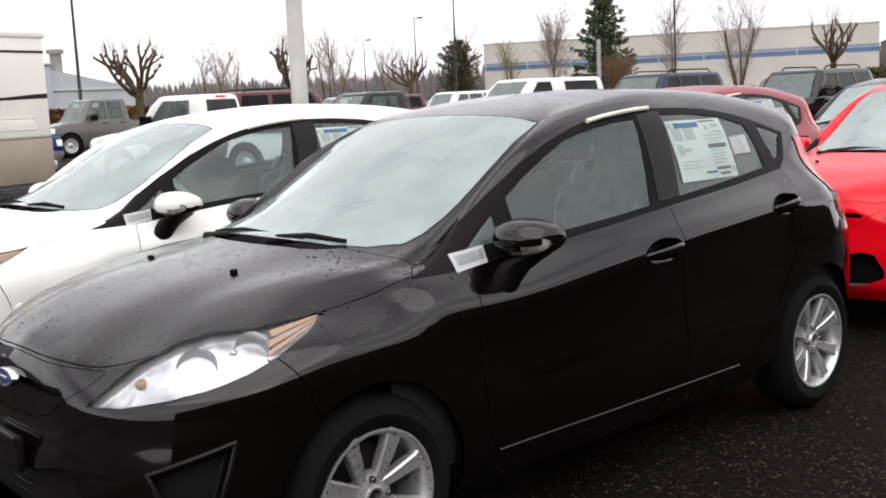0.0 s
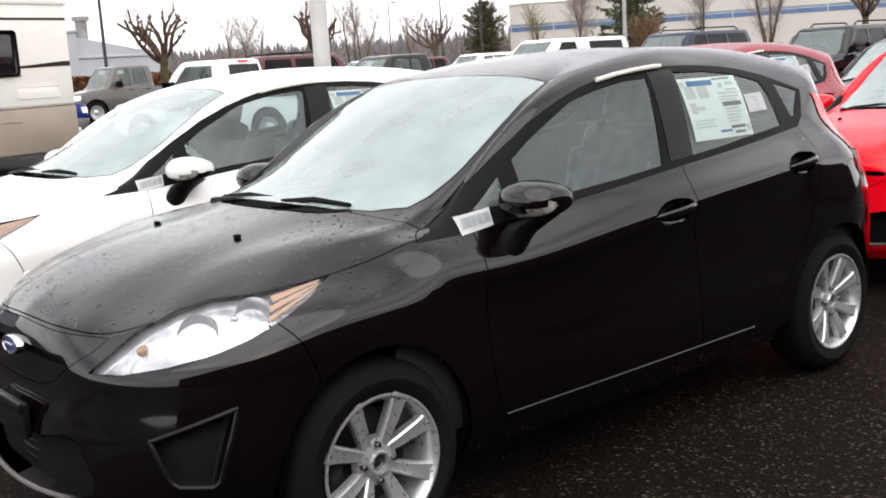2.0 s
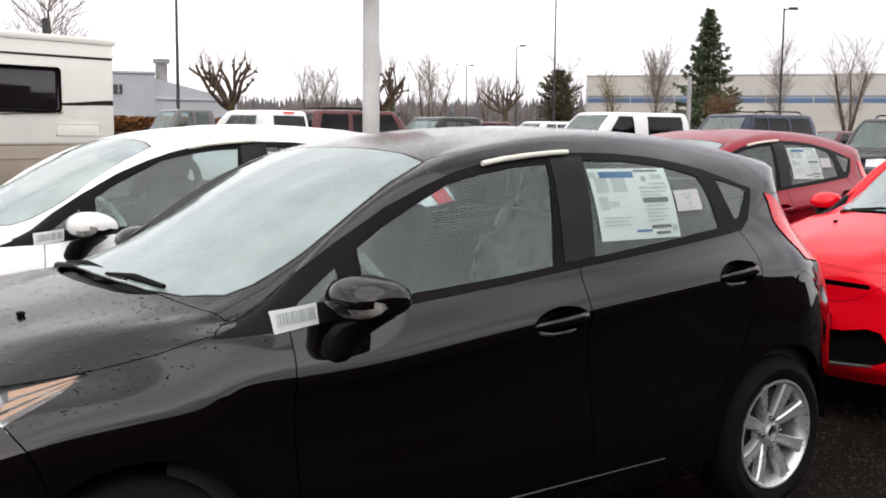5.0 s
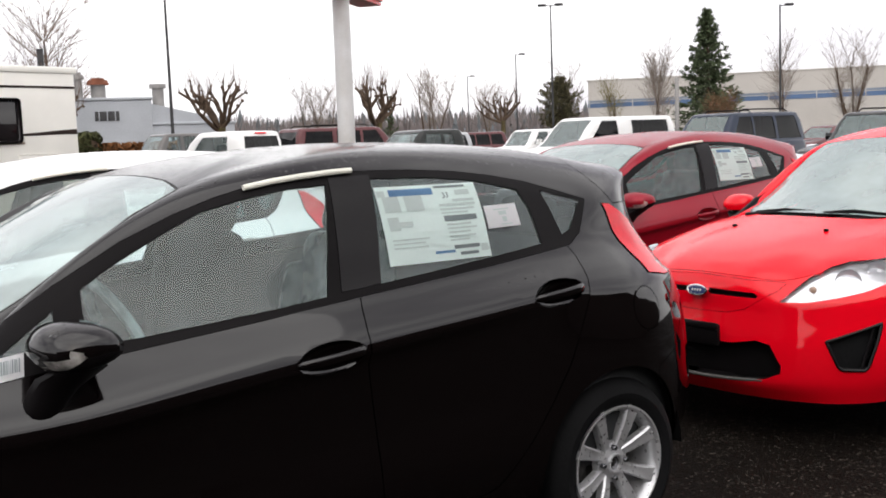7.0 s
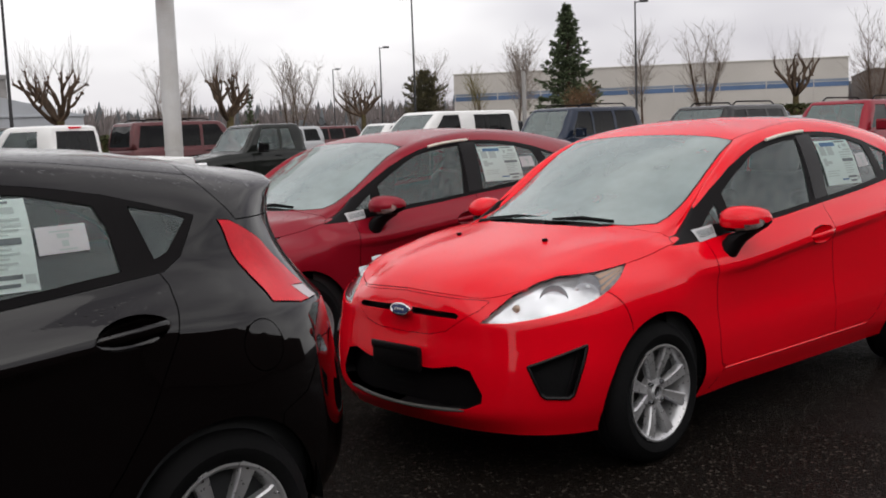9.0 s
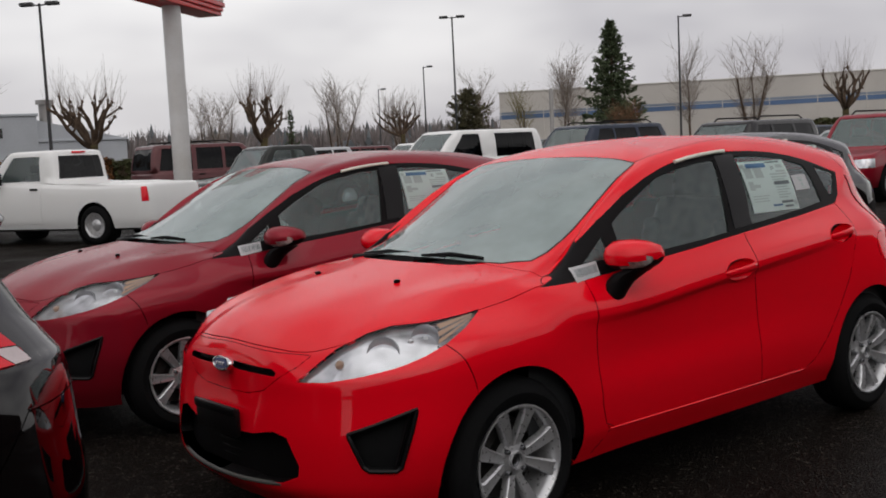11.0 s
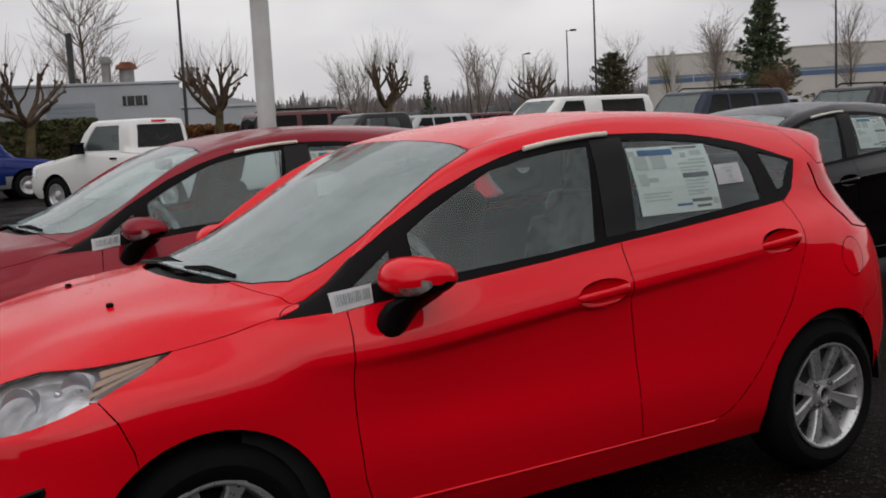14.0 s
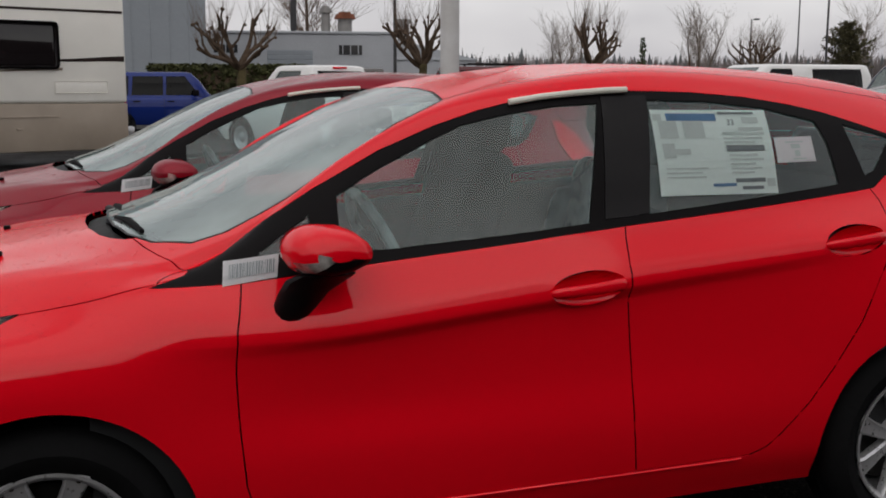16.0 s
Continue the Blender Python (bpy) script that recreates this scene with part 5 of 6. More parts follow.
def vehicle(name, m, paint, label, category, spec, windows, wheels, rack=False, pane="dark_pane", wheel_r=0.36, lower=None, tail_rows=(0.62, 0.95), extra=()):
    """A parked vehicle; windows: (foot front, foot back, head front, head back); wheels: the two axles."""
    car = thing(name, m, label, category)
    L, half, hood, belt, deck, cab, roof, roof_w, half_roof = spec
    sh = Shell(car_loops(*spec), 4, 3)
    for u in wheels:
        sh.cut("arch", arc(u, wheel_r, wheel_r + 0.07, -50, 230, 20), SIDE, lambda c, r, p: r < 4 and p.y > half * 0.6)
    for k, (a, b, c, d) in enumerate(windows):
        w0, w1 = belt + 0.05, roof_w - 0.12
        sh.cut("window%d" % k, [(a, w0), (b, w0), (d, w1), (c, w1)], SIDE, lambda c_, r, p: 4.4 < r < 6.6 and 2.2 < c_ < 10.5 and p.y > half_roof * 0.8)
    sh.cut("screen", [(-1, hood + 0.06), (half * 0.74, hood + 0.06), (half_roof * 0.86, roof_w - 0.09), (-1, roof_w - 0.09)], FRONT, lambda c, r, p: c < 3 and 4.4 < r < 6.6 and p.x < roof[0] + 0.2)
    sh.cut("back_window", [(-1, belt + 0.08), (half * 0.70, belt + 0.08), (half_roof * 0.80, roof_w - 0.12), (-1, roof_w - 0.12)], FRONT, lambda c, r, p: c > 9.5 and 4.4 < r < 6.6)
    sh.cut("lamp", [(half * 0.62, hood - 0.34), (half * 1.1, hood - 0.34), (half * 1.1, hood - 0.16), (half * 0.62, hood - 0.18)], FRONT, lambda c, r, p: c < 3.3 and r < 4)
    sh.cut("tail", [(half * 0.86, tail_rows[0]), (half * 1.2, tail_rows[0]), (half * 1.2, tail_rows[1]), (half * 0.86, tail_rows[1])], FRONT, lambda c, r, p: c > 9.2 and r < 4.2 and p.x > L - 0.17)
    sh.cut("front_grille", [(-1, hood - 0.36), (half * 0.55, hood - 0.36), (half * 0.58, hood - 0.17), (-1, hood - 0.17)], FRONT, lambda c, r, p: c < 2.6 and r < 4)
    doors = [w for w in windows if w[1] - w[0] > 0.4][:2]
    for k, (a, b, c, d) in enumerate(doors):
        sh.cut("door%d" % k, [(a - 0.12, 0.40), (b + 0.05, 0.40), (b + 0.05, belt + 0.02), (a - 0.12, belt + 0.02)], SIDE, lambda c_, r, p: r < 4.1 and 2.5 < c_ < 10 and p.y > half * 0.7)
    if lower:
        sh.mark("cladding", lambda c, r, p: r < 1.6)
    sh.finish()
    sh.add("body", "body_shell", paint, car, lip=0.02)
    have = set(sh.names)
    for s in (1, -1):
        for k in range(len(windows)):
            g = sh.add("window%d" % k, "side_window", M[pane], car, sides=(s,), gap=0.0, lip=0.0, push=-0.01)
            g.visible_shadow = False
        for k in range(len(doors)):
            d = sh.add("door%d" % k, "door", paint, car, sides=(s,), gap=0.004)
            a, b = doors[k][0], doors[k][1]
            bm = bmesh.new()
            box(bm, b - 0.20, b - 0.02, -s * half * 0.985 - 0.02, -s * half * 0.985 + 0.02, belt - 0.12, belt - 0.085, 0.01)
            part("door_handle", bm, M["trim"], d)
        sh.add("lamp", "headlamp", M["reflector"], car, "clear headlamp", sides=(s,), lip=0.0, push=0.004)
        sh.add("tail", "tail_lamp", M["red_lens"], car, "red tail lamp", sides=(s,), lip=0.0, push=0.004)
        bm = bmesh.new()
        box(bm, windows[0][0] + 0.02, windows[0][0] + 0.16, -s * (half + 0.02), -s * (half + 0.19), belt + 0.03, belt + 0.19, 0.03, 3)
        part("door_mirror", bm, M["trim"] if lower or name == "pickup_truck" else paint, car)
        for u in wheels:
            wheel(car, u, -s * (half - 0.11), -s, wheel_r, wheel_r * 0.62, 0.22, plain=True)
            bm = bmesh.new()
            lathe(bm, [(wheel_r + 0.07, 0.0), (wheel_r + 0.07, 0.22), (0.0, 0.22)], 28, Matrix.Translation((u, -s * (half - 0.02), wheel_r)) @ Matrix.Diagonal((1, s, 1, 1)))
            part("arch_liner", bm, M["rubber"], car)
        if rack:
            bm = bmesh.new()
            y = -s * half_roof * 0.82
            tube(bm, [(roof[0] + 0.35, y, roof_w), (roof[0] + 0.5, y, roof_w + 0.07), (roof[1] - 0.45, y, roof_w + 0.07), (roof[1] - 0.3, y, roof_w)], 0.018, 6)
            part("roof_rail", bm, M["trim"], car)
    if lower:
        sh.add("cladding", "lower_cladding", M[lower], car, lip=0.0, push=0.004)
    for nm, ob, mt in (("screen", "windscreen", "screen"), ("back_window", "rear_window", "dark_pane"), ("front_grille", "grille", "trim")):
        g = sh.add(nm, ob, M[mt], car, gap=0.0, lip=0.0, push=-0.008)
        g.visible_shadow = False
    bm = bmesh.new()
    box(bm, 0.3, L - 0.25, -half * 0.85, half * 0.85, 0.26, 0.5, 0.05)
    box(bm, cab[0] + 0.2, cab[1] - 0.1, -half * 0.8, half * 0.8, 0.5, belt - 0.08, 0.08)
    for u in (cab[0] + 0.95,):
        for s in (-1, 1):
            box(bm, u, u + 0.18, s * 0.4 - 0.24, s * 0.4 + 0.24, belt - 0.2, belt + 0.18, 0.05)
            box(bm, u + 0.03, u + 0.13, s * 0.4 - 0.13, s * 0.4 + 0.13, belt + 0.2, belt + 0.36, 0.04)
    part("underbody_and_seats", bm, M["cabin"], car)
    if rack == "cross":
        for u in (roof[0] + 0.8, roof[1] - 0.8):
            bm = bmesh.new()
            tube(bm, [(u, -half_roof * 0.82, roof_w + 0.07), (u, half_roof * 0.82, roof_w + 0.07)], 0.016, 6)
            part("roof_bar", bm, M["trim"], car)
    return car


# spec: length, half width, hood, belt, deck, (cab), (roof), roof height, half roof width
CLUB_WINDOWS = [(1.80, 2.50, 2.05, 2.48), (2.58, 2.95, 2.56, 2.82)]
CLUB = (5.1, 0.88, 1.03, 1.05, 0.98, (1.35, 3.35), (1.95, 3.15), 1.73, 0.66)
CANOPY = (5.5, 0.92, 1.10, 1.14, 1.10, (1.40, 5.45), (2.35, 5.25), 1.92, 0.72)
CANOPY_WINDOWS = [(1.95, 3.1, 2.5, 3.05), (3.62, 5.1, 3.62, 5.02)]
SUV = (4.9, 0.93, 1.05, 1.12, 1.10, (1.30, 4.85), (2.0, 4.62), 1.88, 0.70)
SUV_WINDOWS = [(1.80, 2.65, 2.15, 2.62), (2.72, 3.55, 2.70, 3.50), (3.66, 4.62, 3.62, 4.42)]
SMALL_SUV = (4.45, 0.90, 1.03, 1.10, 1.08, (1.15, 4.4), (1.8, 4.2), 1.75, 0.68)
SMALL_WINDOWS = [(1.62, 2.45, 1.95, 2.42), (2.52, 3.3, 2.5, 3.25), (3.38, 4.15, 3.35, 4.0)]
SEDAN = (4.45, 0.86, 0.92, 0.95, 1.0, (1.15, 3.75), (1.95, 3.05), 1.46, 0.60)
SEDAN_WINDOWS = [(1.55, 2.35, 1.95, 2.35), (2.43, 3.15, 2.42, 2.95)]

ute = vehicle("pickup_truck", stand(8.47, 20.3, -64), M["white"], "white pickup truck, its dark cab rear window towards the lot", "pickup truck", (5.35, 0.86, 1.06, 1.16, 1.08, (1.30, 3.12), (1.95, 3.0), 1.79, 0.68), [(1.72, 2.78, 2.08, 2.74)], (0.95, 4.1), pane="pane", tail_rows=(0.78, 1.04))
bm = bmesh.new()
box(bm, 3.03, 3.07, -0.17, 0.17, 1.72, 1.755, 0.008)
part("high_brake_lamp", bm, M["red_lens"], ute, "red brake lamp over the cab window")
vehicle("pickup_truck", stand(13.2, 20.0, 0), M["green"], "blackish pickup truck, wet, windows clear", "pickup truck", CLUB, CLUB_WINDOWS, (0.95, 4.0), pane="pane")
vehicle("pickup_truck", stand(17.6, 18.78, 0), M["white"], "white pickup truck with a white canopy and dark side windows", "pickup truck", CANOPY, CANOPY_WINDOWS, (1.0, 4.4))
vehicle("suv", stand(19.8, 15.7, 0), M["navy"], "dark navy sport utility car with roof rails", "suv", SUV, SUV_WINDOWS, (1.0, 3.95), rack=True)
vehicle("suv", stand(19.9, 11.1, 0), M["black"], "black sport utility car with pale roof rails", "suv", SMALL_SUV, SMALL_WINDOWS, (0.95, 3.65), rack=True)
vehicle("suv", stand(21.0, 8.4, 0), M["candy"], "dark red sport utility car with dark rear windows", "suv", SMALL_SUV, SMALL_WINDOWS, (0.95, 3.65), rack=True)
vehicle("suv", stand(27.0, 31.5, 0), M["white"], "white sport utility car with clear windows", "suv", SMALL_SUV, SMALL_WINDOWS, (0.95, 3.65), pane="pane")
vehicle("suv", stand(20.4, 27.0, 180), M["maroon"], "maroon sport utility car with roof bars and dark windows", "suv", (5.2, 0.95, 1.08, 1.16, 1.14, (1.4, 5.15), (2.1, 4.95), 1.97, 0.72), [(1.9, 2.8, 2.25, 2.77), (2.9, 3.75, 2.88, 3.72), (3.9, 4.95, 3.88, 4.8)], (1.05, 4.15), rack="cross")
vehicle("pickup_truck", stand(12.6, 35.6, 6), M["grey"], "grey extended-cab pickup truck", "pickup truck", (5.1, 0.9, 1.22, 1.27, 1.15, (1.35, 3.5), (1.95, 3.35), 2.05, 0.68), [(1.80, 2.50, 2.05, 2.48), (2.62, 3.2, 2.6, 3.1)], (0.95, 4.0), pane="pane", wheel_r=0.42)
vehicle("suv", stand(9.75, 26.5, 180), M["royal"], "dark blue sport utility car with silver lower trim", "suv", SMALL_SUV, SMALL_WINDOWS, (0.95, 3.65), pane="dark_pane", lower="alloy")
sedan = vehicle("sedan_car", stand(-2.25, 12.2, 0), M["blue"], "bright blue sedan with a boot spoiler", "car", SEDAN, SEDAN_WINDOWS, (0.90, 3.50), pane="pane", wheel_r=0.31, tail_rows=(0.70, 0.90))
bm = bmesh.new()
box(bm, 4.12, 4.40, -0.66, 0.66, 1.035, 1.058, 0.01)
for s in (-1, 1):
    box(bm, 4.16, 4.28, s * 0.56 - 0.03, s * 0.56 + 0.03, 0.97, 1.045, 0.012)
part("boot_spoiler", bm, M["blue"], sedan)
# the rows further off
far_row = [
    (34.0, 36.0, "silver", 0), (38.5, 33.0, "white", 0), (36.0, 23.5, "maroon", 0), (40.0, 20.0, "silver", 0), (44.0, 26.0, "grey", 1), (47.0, 22.0, "white", 0), (52.0, 29.0, "navy", 1), (30.0, 44.0, "grey", 1), (39.0, 46.0, "silver", 0), (47.0, 44.0, "black", 1), (56.0, 45.0, "white", 1), (55.0, 36.0, "maroon", 0), (62.0, 33.0, "silver", 0), (27.0, 36.5, "maroon", 1), (23.0, 34.0, "silver", 1), (36.5, 13.5, "grey", 0), (42.0, 12.0, "royal", 1),
]
far_sedan = vehicle("sedan_car", stand(32.0, 25.5, 0), M["silver"], "distant sedan among the parked rows", "car", SEDAN, SEDAN_WINDOWS, (0.90, 3.50), wheel_r=0.31, tail_rows=(0.70, 0.90))
far_suv = vehicle("suv", stand(29.0, 22.5, 0), M["silver"], "distant sport utility car among the parked rows", "suv", SMALL_SUV, SMALL_WINDOWS, (0.95, 3.65))
for base in (far_sedan, far_suv):
    tagged(base, group="cars in the far rows")
for x, y, key, kind_no in far_row:
    c = copy_thing(far_suv if kind_no else far_sedan, stand(x, y, 0))
    repaint(c, M["silver"], M[key])


# ---- motorhome ----
def motorhome(m):
    """A box-bodied motorhome; origin at the foot of its rear near corner, body along -x and +y."""
    van = thing("motorhome", m, "cream motorhome with brown stripes and a tan skirt", "motorhome")
    bm = bmesh.new()
    box(bm, -8.4, 0, 0, 2.45, 1.09, 2.93, 0.06, 3)
    part("body", bm, M["rv_cream"], van, "cream ribbed side panels")
    bm = bmesh.new()
    box(bm, -8.4, 0.0, 0.0, 2.45, 0.30, 1.09, 0.03, 2)
    part("skirt", bm, M["rv_tan"], van, "tan lower skirt")
    bm = bmesh.new()
    box(bm, -8.45, 0.03, -0.03, 2.48, 2.86, 2.98, 0.03, 2)
    part("roof_edge", bm, M["rv_cream"], van)
    bm = bmesh.new()
    box(bm, -2.62, -1.18, -0.012, 0.02, 1.68, 2.40, 0.07, 4)
    w = part("side_window", bm, M["rv_glass"], van, "dark tinted side window")
    bm = bmesh.new()
    box(bm, -2.645, -1.155, -0.008, 0.02, 1.655, 2.425, 0.08, 4)
    part("window_frame", bm, M["trim"], w)
    for a, b, z0, z1, h, mt in ((-1.2, -0.04, 1.80, 1.84, 0.045, "rv_brown"), (-5.6, -2.6, 1.36, 1.66, 0.05, "rv_brown"), (-5.6, -2.62, 1.30, 1.58, 0.02, "rv_tan"), (-8.3, -0.04, 2.62, 2.62, 0.022, "rv_brown"), (-2.7, -1.1, 1.60, 1.66, 0.02, "rv_tan")):
        bm = bmesh.new()
        vs = []
        for k in range(13):
            t = k / 12
            x, z = a + (b - a) * t, z0 + (z1 - z0) * (t * t * (3 - 2 * t))
            vs.append((bm.verts.new((x, -0.006, z - h * (0.4 + 0.6 * t))), bm.verts.new((x, -0.006, z + h * (0.4 + 0.6 * t)))))
        for p, q in zip(vs, vs[1:]):
            bm.faces.new((p[0], q[0], q[1], p[1]))
        bmesh.ops.solidify(bm, geom=bm.faces[:], thickness=0.004)
        part("stripe", bm, M[mt], van)
    bm = bmesh.new()
    for k in range(3):
        slab(bm, [(-3.62 + 0.13 * k, 2.25), (-3.42 + 0.13 * k, 2.25), (-3.50 + 0.13 * k, 2.44)], 0.006, Matrix(((1, 0, 0, 0), (0, 0, -1, 0), (0, 1, 0, 0), (0, 0, 0, 1))))
    for x in (-4.3, -4.05, -3.82):
        box(bm, x, x + 0.13, -0.008, 0, 2.26, 2.36, 0.002, 1)
    part("maker_mark", bm, M["rv_brown"], van)
    bm = bmesh.new()
    box(bm, -1.25, -0.35, -0.01, 0.01, 1.26, 1.46, 0.03, 3)
    part("hatch_door", bm, M["rv_cream"], van)
    bm = bmesh.new()
    box(bm, -3.1, -1.2, -0.012, 0.01, 0.86, 0.89, 0.004, 1)
    box(bm, -1.9, -1.8, -0.014, 0.01, 0.66, 0.69, 0.004, 1)
    part("skirt_moulding", bm, M["rv_tan"], van)
    bm = bmesh.new()
    box(bm, -3.2, -2.2, 0.8, 1.6, 2.95, 3.18, 0.07, 3)
    part("roof_air_unit", bm, M["rv_cream"], van)
    bm = bmesh.new()
    box(bm, -1.5, -1.2, 0.7, 1.1, 2.95, 3.08, 0.04, 3)
    part("roof_vent", bm, M["rv_cream"], van)
    bm = bmesh.new()
    for y in (1.5, 1.85):
        tube(bm, [(0.02, y, 0.7), (0.1, y, 0.75), (0.1, y, 2.9), (-0.1, y, 3.05)], 0.015, 6)
    for k in range(7):
        tube(bm, [(0.1, 1.5, 0.9 + 0.3 * k), (0.1, 1.85, 0.9 + 0.3 * k)], 0.012, 6)
    part("ladder", bm, M["alloy"], van)
    bm = bmesh.new()
    box(bm, 0.0, 0.16, 0.1, 2.35, 0.50, 0.68, 0.04)
    part("rear_bumper", bm, M["alloy"], van)
    for z in (0.80, 1.02):
        bm = bmesh.new()
        box(bm, -0.01, 0.03, 0.12, 0.30, z, z + 0.16, 0.02)
        part("tail_lamp", bm, M["red_lens"], van)
    for x in (-3.4, -6.9):
        for y, s in ((0.16, -1), (2.29, 1)):
            wheel(van, x, y, s, 0.40, 0.24, 0.24, plain=True)
    bm = bmesh.new()
    box(bm, -8.2, -0.1, 0.15, 2.3, 0.34, 0.6, 0.02)
    part("chassis", bm, M["dark_metal"], van)
    return van


M["rv_cream"] = surface("cream_fibreglass", (0.86, 0.84, 0.78), 0.35, 0, 0.05, scale=1.2, coat=0.3)
M["rv_tan"] = surface("tan_skirt_paint", (0.37, 0.31, 0.25), 0.4, 0, 0.1, scale=1.5, coat=0.2)
M["rv_brown"] = surface("dark_brown_stripe", (0.055, 0.035, 0.03), 0.4, 0, 0.15)
M["rv_glass"] = surface("black_tinted_glass", (0.012, 0.009, 0.01), 0.08, 0, 0.2, coat=0.6, rough_vary=0.03)
motorhome(stand(5.82, 16.75, 19))

# ---- buildings ----
M["wall_grey"] = surface("pale_concrete_panel", (0.58, 0.55, 0.51), 0.85, 0, 0.08, scale=0.15, fine=6)
M["stripe_blue"] = surface("faded_blue_band", (0.12, 0.19, 0.33), 0.7, 0, 0.12, scale=0.3, fine=8)
M["stripe_slate"] = surface("faded_slate_band", (0.26, 0.30, 0.36), 0.7, 0, 0.12, scale=0.3, fine=8)
M["wall_dark"] = surface("brown_grey_wall", (0.20, 0.175, 0.16), 0.85, 0, 0.12, scale=0.2, fine=6)
M["wall_white"] = surface("blue_white_painted_block", (0.44, 0.46, 0.49), 0.8, 0, 0.1, scale=0.3, fine=9)
M["wall_slate"] = surface("pale_slate_metal_siding", (0.30, 0.33, 0.36), 0.6, 0, 0.07, scale=0.2, fine=5)
M["metal_duct"] = surface("weathered_duct_metal", (0.30, 0.29, 0.28), 0.5, 0.4, 0.2, scale=1.0)
M["rust"] = surface("rusty_metal", (0.26, 0.10, 0.06), 0.85, 0, 0.3, scale=1.5)
M["dark_window"] = surface("dark_window_glass", (0.03, 0.032, 0.035), 0.12, 0, 0.2, coat=0.5)
M["pole_white"] = surface("chalky_white_pole_paint", (0.62, 0.62, 0.63), 0.5, 0, 0.1, scale=1.0, tone=(0.45, 0.43, 0.40))
M["pole_dark"] = surface("dark_pole_paint", (0.06, 0.06, 0.062), 0.5, 0.2, 0.2)
M["sign_white"] = surface("milky_white_sign_face", (0.66, 0.65, 0.62), 0.4, 0, 0.06, coat=0.2)
M["sign_red"] = surface("red_sign_face", (0.62, 0.02, 0.02), 0.35, 0, 0.08, coat=0.3)


def block(name, length, depth, height, m, material, label, category="building"):
    """A plain block whose front runs along +x from the origin."""
    b = thing(name, m, label, category)
    bm = bmesh.new()
    box(bm, 0, length, 0, depth, 0, height, 0.03, 1)
    part("wall", bm, material, b)
    bm = bmesh.new()
    box(bm, -0.1, length + 0.1, -0.1, depth + 0.1, height, height + 0.18, 0.03, 1)
    part("roof_coping", bm, material, b)
    return b


def along(x0, y0, x1, y1):
    return pose(x0, y0, 0, 0, 0, math.degrees(math.atan2(y1 - y0, x1 - x0)))


store = block("warehouse", 52.5, 30, 8.75, along(104, 106.4, 141, 55.5), M["wall_grey"], "long pale warehouse with two blue bands")
for z0, z1, mt in ((5.78, 6.1, "stripe_slate"), (5.1, 5.7, "stripe_blue")):
    bm = bmesh.new()
    box(bm, -0.04, 52.54, -0.04, 0.1, z0, z1, 0.01, 1)
    part("blue_band", bm, M[mt], store)
for k in range(9):
    bm = bmesh.new()
    box(bm, 6 * k + 0.1, 6 * k + 0.22, -0.06, 0.05, 0, 8.75, 0.01, 1)
    part("panel_joint", bm, M["wall_grey"], store)
block("warehouse", 64, 30, 7.0, along(136.5, 62.0, 168, 8), M["wall_dark"], "brown-grey warehouse beyond the pale one")

shop = block("workshop", 13.2, 16, 4.95, along(14.0, 71.9, 26.9, 69.0), M["wall_white"], "low blue-white workshop with roof ducts")
for x0, x1, z0, z1, nm, mt in ((9.4, 11.0, 3.55, 4.2, "window", "dark_window"), (0.9, 2.5, 3.65, 4.2, "window", "dark_window"), (4.5, 7.6, 0.1, 3.85, "roller_door", "wall_slate")):
    bm = bmesh.new()
    if nm == "window":
        box(bm, x0, x1, -0.05, 0.05, z0, z1, 0.01, 1)
        w = part("window", bm, M[mt], shop)
        for k in range(3):
            bm = bmesh.new()
            x = x0 + (x1 - x0) * (k + 0.5) / 3
            box(bm, x - 0.03, x + 0.03, -0.08, 0, z0, z1, 0.005, 1)
            part("window_bar", bm, M["wall_white"], w)
    else:
        box(bm, x0, x1, -0.03, 0.02, z0, z1, 0.01, 1)
        roller = part("roller_door", bm, M[mt], shop)
        for k in range(12):
            bm = bmesh.new()
            box(bm, x0, x1, -0.06, -0.02, z0 + 0.31 * k, z0 + 0.31 * k + 0.29, 0.02, 1)
            part("slat", bm, M[mt], roller)
for x, z, r, mt in ((8.55, 6.5, 0.32, "metal_duct"), (9.9, 6.1, 0.5, "metal_duct"), (6.3, 8.6, 0.22, "pole_dark")):
    bm = bmesh.new()
    tube(bm, [(x, 2, 4.9), (x, 2, z)], r, 14)
    duct = part("roof_duct", bm, M[mt], shop)
    if r > 0.3:
        bm = bmesh.new()
        for k, q in enumerate((1.5, 1.35, 0.9)):
            tube(bm, [(x, 2, z + 0.16 * k), (x, 2, z + 0.16 * k + 0.15)], r * q, 14)
        part("duct_cap", bm, M["rust"] if r > 0.4 else M["metal_duct"], duct)
annex = block("workshop_annex", 6.5, 12, 3.2, along(26.6, 69.2, 33.0, 69.2), M["wall_white"], "low annex of the workshop with a sloping roof")
bm = bmesh.new()
slab(bm, [(0, 3.3), (6.6, 3.3), (0, 4.75)], 12, Matrix(((1, 0, 0, 0), (0, 0, 1, 0), (0, 1, 0, 0), (0, 0, 0, 1))))
bmesh.ops.recalc_face_normals(bm, faces=bm.faces[:])
part("sloping_roof", bm, M["wall_white"], annex, smooth=False)
bm = bmesh.new()
tube(bm, [(2.0, 3, 4.0), (2.0, 3, 5.9)], 0.42, 12)
tube(bm, [(2.0, 3, 5.9), (2.0, 3, 6.2)], 0.6, 12)
part("roof_duct", bm, M["metal_duct"], annex)
barn = block("metal_barn", 30, 14, 9.5, along(-17.5, 56.0, 12.4, 57.0), M["wall_slate"], "tall pale slate-grey metal barn wall")
